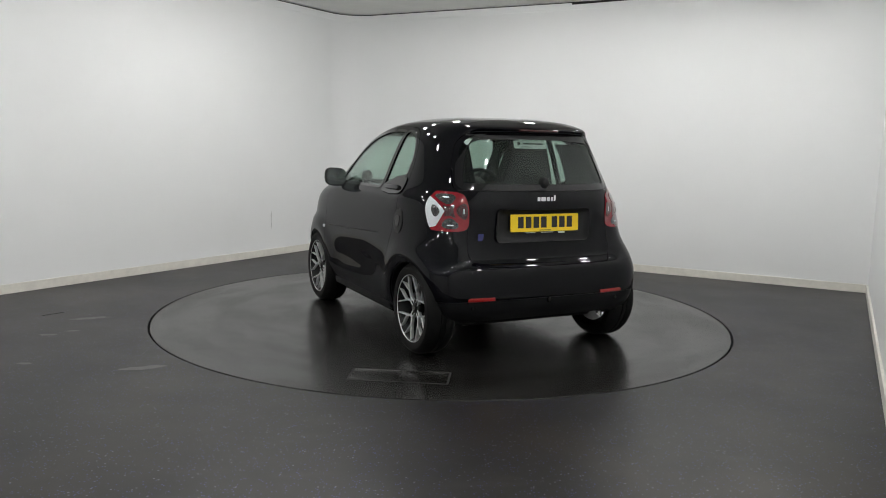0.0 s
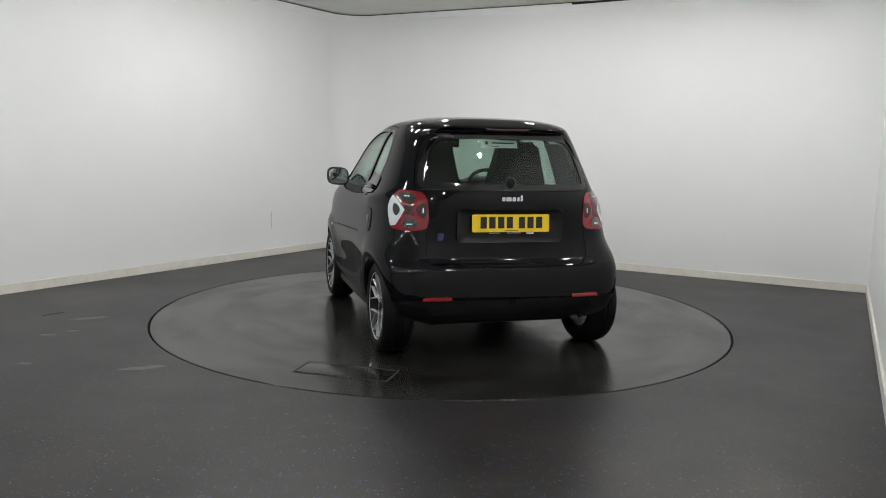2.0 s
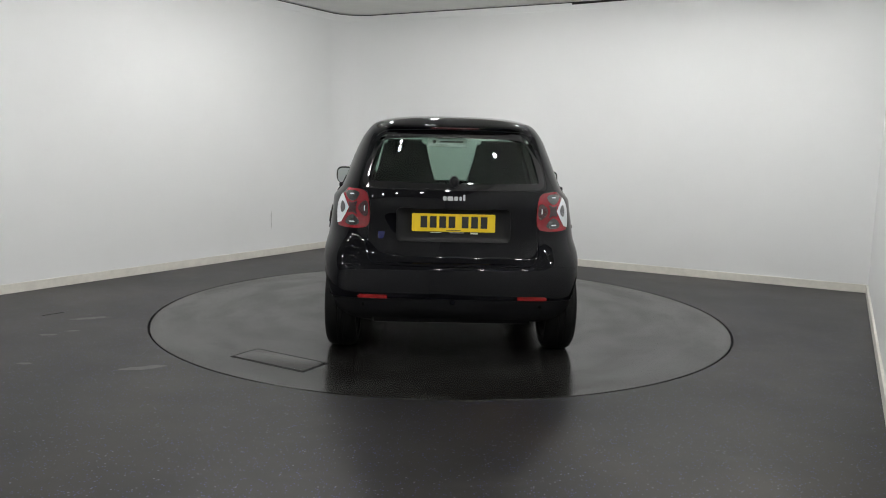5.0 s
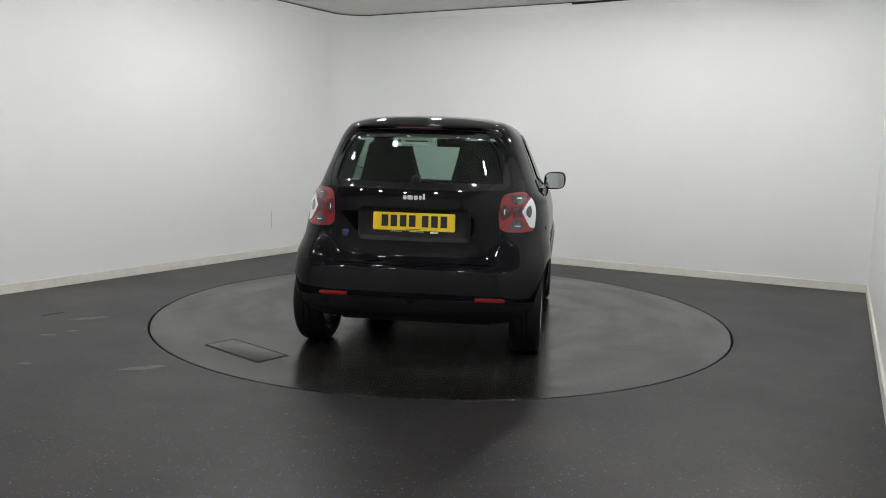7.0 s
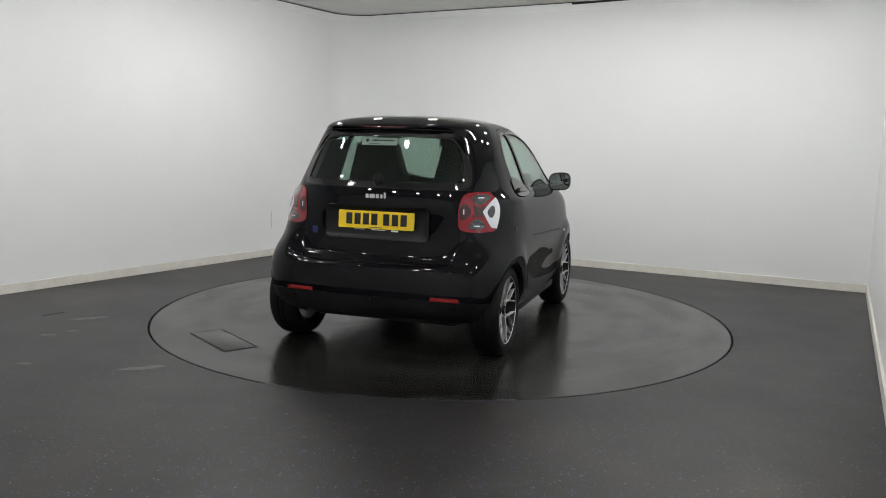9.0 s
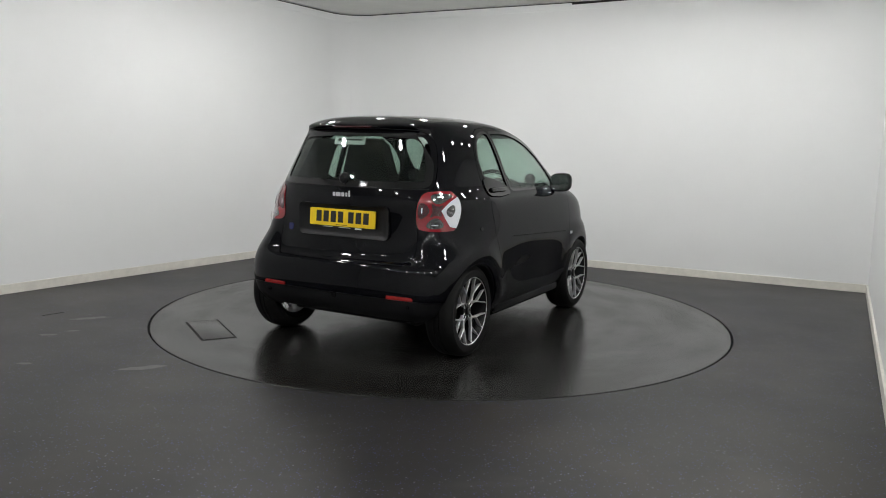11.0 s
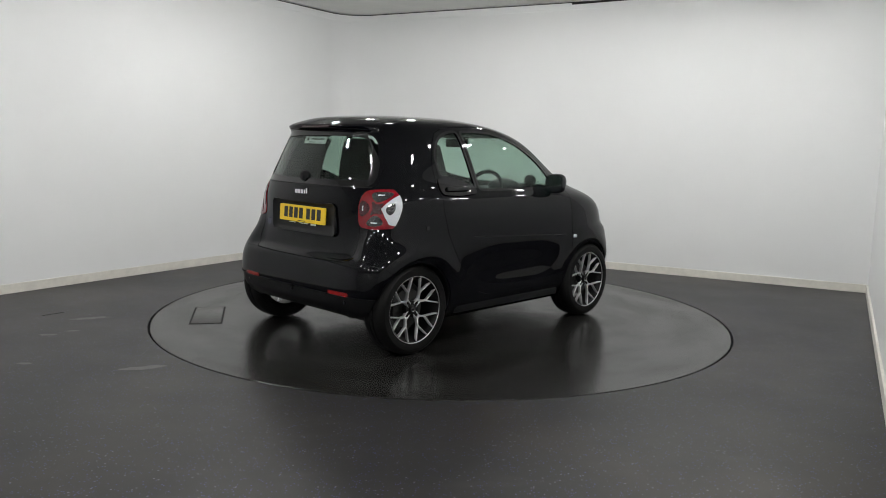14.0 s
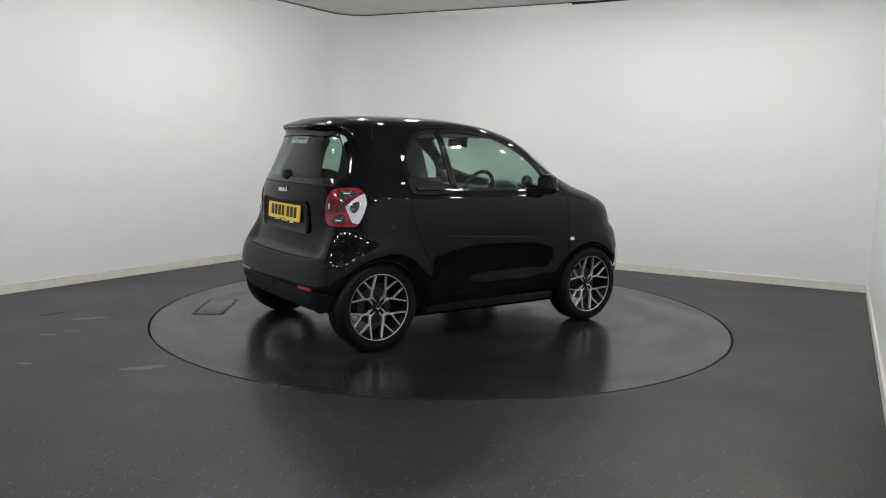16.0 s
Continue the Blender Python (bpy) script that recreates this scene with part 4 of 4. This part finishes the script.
def wall_line(name, pts, thick, z0, z1, mat, label=""):
    """A wall along a line of points, thick outward (to the left of the line)."""
    bm = bmesh.new()
    n = len(pts)
    nor = []
    for i in range(n):
        a, b = Vector(pts[max(0, i - 1)]), Vector(pts[min(n - 1, i + 1)])
        t = (b - a).normalized()
        nor.append(Vector((-t.y, t.x)))
    rows = []
    for p, q in zip(pts, nor):
        o = Vector(p) + q * thick
        rows.append([bm.verts.new((p[0], p[1], z0)), bm.verts.new((p[0], p[1], z1)), bm.verts.new((o.x, o.y, z1)), bm.verts.new((o.x, o.y, z0))])
    for i in range(n - 1):
        for k in range(4):
            bm.faces.new((rows[i][k], rows[i][(k + 1) % 4], rows[i + 1][(k + 1) % 4], rows[i + 1][k]))
    bm.faces.new(rows[0][::-1])
    bm.faces.new(rows[-1])
    bmesh.ops.recalc_face_normals(bm, faces=bm.faces)
    ob = part(name, bm, mat, None, label, 30)
    return tagged(ob, kind="structure", category="wall")


def corner_arc(p, d_in, d_out, r, n=14):
    """Points of a rounded corner at p between two straight runs."""
    d_in, d_out = Vector(d_in).normalized(), Vector(d_out).normalized()
    ang = d_in.angle(d_out)
    t = r * math.tan(ang / 2)
    a = Vector(p) - d_in * t
    b = Vector(p) + d_out * t
    c = a + Vector((d_in.y, -d_in.x)) * r
    out = []
    for i in range(n + 1):
        w = ang * i / n
        v = a - c
        out.append(tuple(c + Matrix.Rotation(-w, 2) @ v))
    return out


BACK_DIR = Vector((CORNER_B[0] - CORNER_A[0], CORNER_B[1] - CORNER_A[1])).normalized()
ARC = corner_arc(CORNER_A, LEFT_DIR, BACK_DIR, 0.40)
CURVE = [LEFT_END] + [side_of(LEFT_END, LEFT_DIR, k) for k in (2, 4, 6, 8)] + ARC
wall_line("wall_west", CURVE[:5] + ARC[:8], 0.12, 0, 3.3, M_WALL, "white painted studio wall running into a rounded corner")
wall_line("wall_north", ARC[7:] + [CORNER_B], 0.12, 0, 3.3, M_WALL, "white painted studio wall with faint scuffs")
wall_line("wall_east", [CORNER_B, RIGHT_END], 0.12, 0, 3.3, M_WALL, "white painted side wall")
wall_line("wall_south", [RIGHT_END, LEFT_END], 0.12, 0, 3.3, M_WALL, "plain white rear wall of the studio")


def inset(pts, d):
    out = []
    for i, p in enumerate(pts):
        a, b = Vector(pts[max(0, i - 1)]), Vector(pts[min(len(pts) - 1, i + 1)])
        t = (b - a).normalized()
        out.append((p[0] + t.y * d, p[1] - t.x * d))
    return out


def skirting(name, pts):
    ob = wall_line(name, inset(pts, 0.018), 0.0165, 0.0, 0.080, M_SKIRT, "cream painted skirting board")
    return tagged(ob, category="skirting")


skirting("baseboard_west", CURVE[:5] + ARC[:8])
skirting("baseboard_north", ARC[7:] + [CORNER_B])
skirting("baseboard_east", [side_of(CORNER_B, RIGHT_DIR, -0.02), RIGHT_END])
# thin bead and paint seam just below the ceiling
seam = wall_line("trim_upper", inset(CURVE[:5] + ARC + [side_of(CORNER_B, BACK_DIR, -0.05)], 0.012), 0.010, CEIL - 0.085, CEIL - 0.012, M_WALL, "flat white trim board below the ceiling")
tagged(seam, category="trim")

# solid black strip put in for the shadow line under the ceiling's edge
slit = wall_line("trim_slit_shade", inset(CURVE[:5] + ARC + [side_of(CORNER_B, BACK_DIR, -2.9)], 0.010), 0.009, CEIL - 0.0115, CEIL - 0.001, M_GAP, "dark strip standing in for the shaded slit between trim board and ceiling")
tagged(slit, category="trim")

ROOM = [LEFT_END] + ARC + [CORNER_B, RIGHT_END]


def floor_with_pit(name, outline, r, mat):
    """The floor sheet, with a round pit for the turntable."""
    bm = bmesh.new()
    n = 128
    inner = [bm.verts.new((r * math.cos(2 * math.pi * k / n), r * math.sin(2 * math.pi * k / n), 0)) for k in range(n)]
    far = 13.0
    outer = [bm.verts.new((far * math.cos(2 * math.pi * k / n), far * math.sin(2 * math.pi * k / n), 0)) for k in range(n)]
    deep = [bm.verts.new((v.co.x, v.co.y, -0.12)) for v in inner]
    for k in range(n):
        j = (k + 1) % n
        bm.faces.new((inner[k], outer[k], outer[j], inner[j]))
        bm.faces.new((deep[k], inner[k], inner[j], deep[j]))
    bm.faces.new(deep)
    bmesh.ops.recalc_face_normals(bm, faces=bm.faces)
    return part(name, bm, mat, None, "", 30)


TABLE_R = 2.228
fl = floor_with_pit("floor", ROOM, TABLE_R + 0.008, M_FLOOR)
tagged(fl, "dark grey flecked vinyl studio floor", "floor", kind="structure")


def ceiling():
    bm = bmesh.new()
    mid_a, mid_b = Vector((1.48, 2.68)), Vector((3.2, 1.80))
    edge = inset([LEFT_END] + ARC, 0.034)
    g = Vector((-BACK_DIR.y, BACK_DIR.x)) * -1
    pts = edge + [tuple(mid_a + g * 0.034), tuple(mid_a + g * 0.16), tuple(mid_b + g * 0.05), (CORNER_B[0] - 0.02, CORNER_B[1] - 0.01), RIGHT_END]
    lo = [bm.verts.new((*p, CEIL)) for p in pts]
    hi = [bm.verts.new((*p, CEIL + 0.08)) for p in pts]
    bm.faces.new(lo)
    bm.faces.new(hi[::-1])
    for i in range(len(pts)):
        j = (i + 1) % len(pts)
        bm.faces.new((lo[i], hi[i], hi[j], lo[j]))
    bmesh.ops.recalc_face_normals(bm, faces=bm.faces)
    return tagged(part("ceiling", bm, M_CEIL, None, "pale grey board ceiling"), kind="structure", category="ceiling")


ceiling()


def ceiling_gap_shade():
    """Solid black wedge for the shade where the ceiling board stops short of the wall."""
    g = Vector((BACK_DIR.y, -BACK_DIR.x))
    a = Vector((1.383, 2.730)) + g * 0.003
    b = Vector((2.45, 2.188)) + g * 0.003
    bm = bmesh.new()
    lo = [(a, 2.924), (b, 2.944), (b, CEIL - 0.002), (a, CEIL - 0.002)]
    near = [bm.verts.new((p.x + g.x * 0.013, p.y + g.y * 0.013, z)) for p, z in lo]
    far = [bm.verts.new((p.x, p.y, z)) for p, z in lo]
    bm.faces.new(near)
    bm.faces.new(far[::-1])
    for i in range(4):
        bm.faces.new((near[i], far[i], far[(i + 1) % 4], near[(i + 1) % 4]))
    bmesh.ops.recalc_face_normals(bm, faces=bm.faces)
    tagged(part("trim_gap_shade", bm, M_GAP), "black wedge standing in for the shadow gap at the ceiling's edge", "trim", kind="structure")


ceiling_gap_shade()


# ---- turntable ----
def build_turntable():
    tt = new("turntable")
    tagged(tt, "round floor-level vehicle turntable, grey worn vinyl", "turntable")
    prof = [(0.001, 0.0), (TABLE_R - 0.010, 0.0), (TABLE_R - 0.006, -0.004), (TABLE_R - 0.006, -0.05), (0.001, -0.05)]
    bm = lathe(prof, 160)
    bmesh.ops.transform(bm, matrix=pose(0, 0, 0, 90, 0, 0), verts=bm.verts)
    zs = [v.co.z for v in bm.verts]
    if max(zs) > 0.01:
        bmesh.ops.transform(bm, matrix=Matrix.Diagonal((1, 1, -1, 1)), verts=bm.verts)
        bmesh.ops.recalc_face_normals(bm, faces=bm.faces)
    part("deck", bm, M_TABLE, tt, "worn dark vinyl deck with tyre swirls", 20)
    # access hatch, edged by a dark joint
    ang = math.degrees(math.atan2(-0.49, -0.305))
    put = pose(-1.508, 1.03, 0, 0, 0, ang)
    for x, y, w, h in ((0, 0.112, 0.59, 0.012), (0, -0.112, 0.59, 0.012), (0.289, 0, 0.012, 0.212), (-0.289, 0, 0.012, 0.212)):
        part("hatch_joint", newbox(x, y, 0.0, w, h, 0.003, 0, put), M_GAP, tt, "dark hatch joint")
    part("hatch_plate", newbox(0, 0, 0.0, 0.562, 0.208, 0.007, 0.0015, put), M_TABLE, tt, "flush access hatch plate")
    return tt


TABLE = build_turntable()


# ---- marks left by traffic on the floor and walls ----
def ragged(cx, cy, length, width, turn, seed):
    """An irregular thin stain outline."""
    rnd = random.Random(seed)
    n = 22
    out = []
    for k in range(n):
        a = 2 * math.pi * k / n
        q = 0.75 + 0.5 * rnd.random()
        x, y = 0.5 * length * math.cos(a) * q, 0.5 * width * math.sin(a) * q
        t = radians(turn)
        out.append((cx + x * math.cos(t) - y * math.sin(t), cy + x * math.sin(t) + y * math.cos(t)))
    return out


def floor_marks():
    spots = [(-2.63, -0.55, 0.24, 0.07, 24, 1), (-2.55, -0.51, 0.12, 0.06, 12, 2), (-1.76, -1.78, 0.22, 0.07, 20, 3), (-1.68, -1.74, 0.14, 0.05, 16, 4),
             (-2.66, -1.07, 0.11, 0.05, 10, 5), (-2.55, -0.95, 0.08, 0.04, 15, 6), (-2.45, -1.75, 0.10, 0.04, 0, 7)]
    bm = bmesh.new()
    for i, sp in enumerate(spots):
        vs = [bm.verts.new((x, y, 0.0012 + 0.0008 * i)) for x, y in ragged(*sp)]
        bm.faces.new(vs)
    bmesh.ops.recalc_face_normals(bm, faces=bm.faces)
    tagged(part("floor_scuff", bm, M_PALE), "pale dried scuff marks on the dark floor", "floor mark", kind="stuff")
    bm = newbox(0, 0, 0.0005, 0.165, 0.012, 0.002, 0, pose(-2.945, -0.43, 0, 0, 0, 53))
    tagged(part("floor_joint", bm, M_GAP), "short dark joint in the vinyl floor", "floor joint", kind="structure")


floor_marks()


def wall_marks():
    bm = bmesh.new()
    base = Vector((2.50, 2.17))
    d = BACK_DIR
    inw = Vector((d.y, -d.x)) * 0.001
    ang = math.degrees(math.atan2(d.y, d.x))
    for s, z, w, h in ((-0.02, 0.20, 0.006, 0.13), (-0.18, 0.52, 0.085, 0.006), (0.16, 0.50, 0.075, 0.006), (-0.40, 0.19, 0.014, 0.012), (-0.56, 0.16, 0.030, 0.008), (-0.15, 0.17, 0.010, 0.022)):
        c = base + d * s + inw
        box(bm, 0, 0, 0, w, 0.002, h, 0, pose(c.x, c.y, z, 0, 0, ang))
    c = Vector((-2.03, 2.905)) + Vector((LEFT_DIR.y, -LEFT_DIR.x)) * 0.001
    box(bm, 0, 0, 0, 0.004, 0.002, 0.20, 0, pose(c.x, c.y, 0.42, 0, 0, math.degrees(math.atan2(LEFT_DIR.y, LEFT_DIR.x))))
    tagged(part("wall_scuff", bm, M_SCUFF), "small grey scuffs on the white wall", "wall mark", kind="stuff")


wall_marks()


# ---- ceiling lamps ----
def ceiling_lamp():
    lamp = new("ceiling_lamp")
    tagged(lamp, "small square white LED lamp on a short stem, switched on", "ceiling light", "studio ceiling lamps")
    part("ceiling_rose", prism(round_rect(0, 0, 0.09, 0.09, 0.02), "z", -0.014, 0.0), M_LAMPFRAME, lamp)
    part("stem", newbox(0, 0, -0.075, 0.022, 0.022, 0.125, 0.004), M_LAMPFRAME, lamp)
    part("lamp_head", prism(round_rect(0, 0, 0.165, 0.165, 0.01), "z", -0.170, -0.136), M_LAMPFRAME, lamp)
    part("diffuser", prism(round_rect(0, 0, 0.095, 0.095, 0.012), "z", -0.193, -0.171), M_LAMP, lamp, "glowing white diffuser")
    return lamp


N_HAT = Vector((0.452, 0.892))
T_HAT = Vector((0.892, -0.452))
LAMPS = [(-1.4, 0.95), (-1.9, 0.55), (-1.9, -0.2), (-1.6, -1.0), (-1.6, -1.8), (-1.9, -2.6), (-1.9, -3.4), (-1.8, -4.2), (-1.3, -4.9), (-0.4, -5.1), (0.5, -5.1), (1.5, -4.7),
         (2.3, 1.75), (2.3, 0.9), (2.25, 0.0), (2.25, -1.0), (2.25, -2.0), (2.2, -3.0), (2.1, -4.0), (1.3, 1.75), (0.3, 1.65), (-0.8, 1.3), (0.0, -2.8), (0.0, -0.4)]
first = None
for a, b in LAMPS:
    c = T_HAT * a + N_HAT * b
    m = pose(c.x, c.y, CEIL - 0.002, 0, 0, -26.8)
    if first is None:
        first = ceiling_lamp()
        first.matrix_basis = m
    else:
        copy_thing(first, m)



# ---- what moves: the turntable turns evenly and carries the car ----
CAR_X, CAR_Y = -1.071, -0.033


def heading(t):
    return 116.9897 -5.0882 * t -0.01253 * t * t +0.000699 * t ** 3


def motions():
    steps = [0.5 * k for k in range(33)]
    table_rows, car_rows = [], []
    for t in steps:
        a = heading(t)
        turn = pose(0, 0, 0, 0, 0, a)
        table_rows.append((t, turn))
        car_rows.append((t, turn @ pose(CAR_X, CAR_Y, 0.0)))
    walk(TABLE, table_rows)
    walk(CAR, car_rows)


motions()
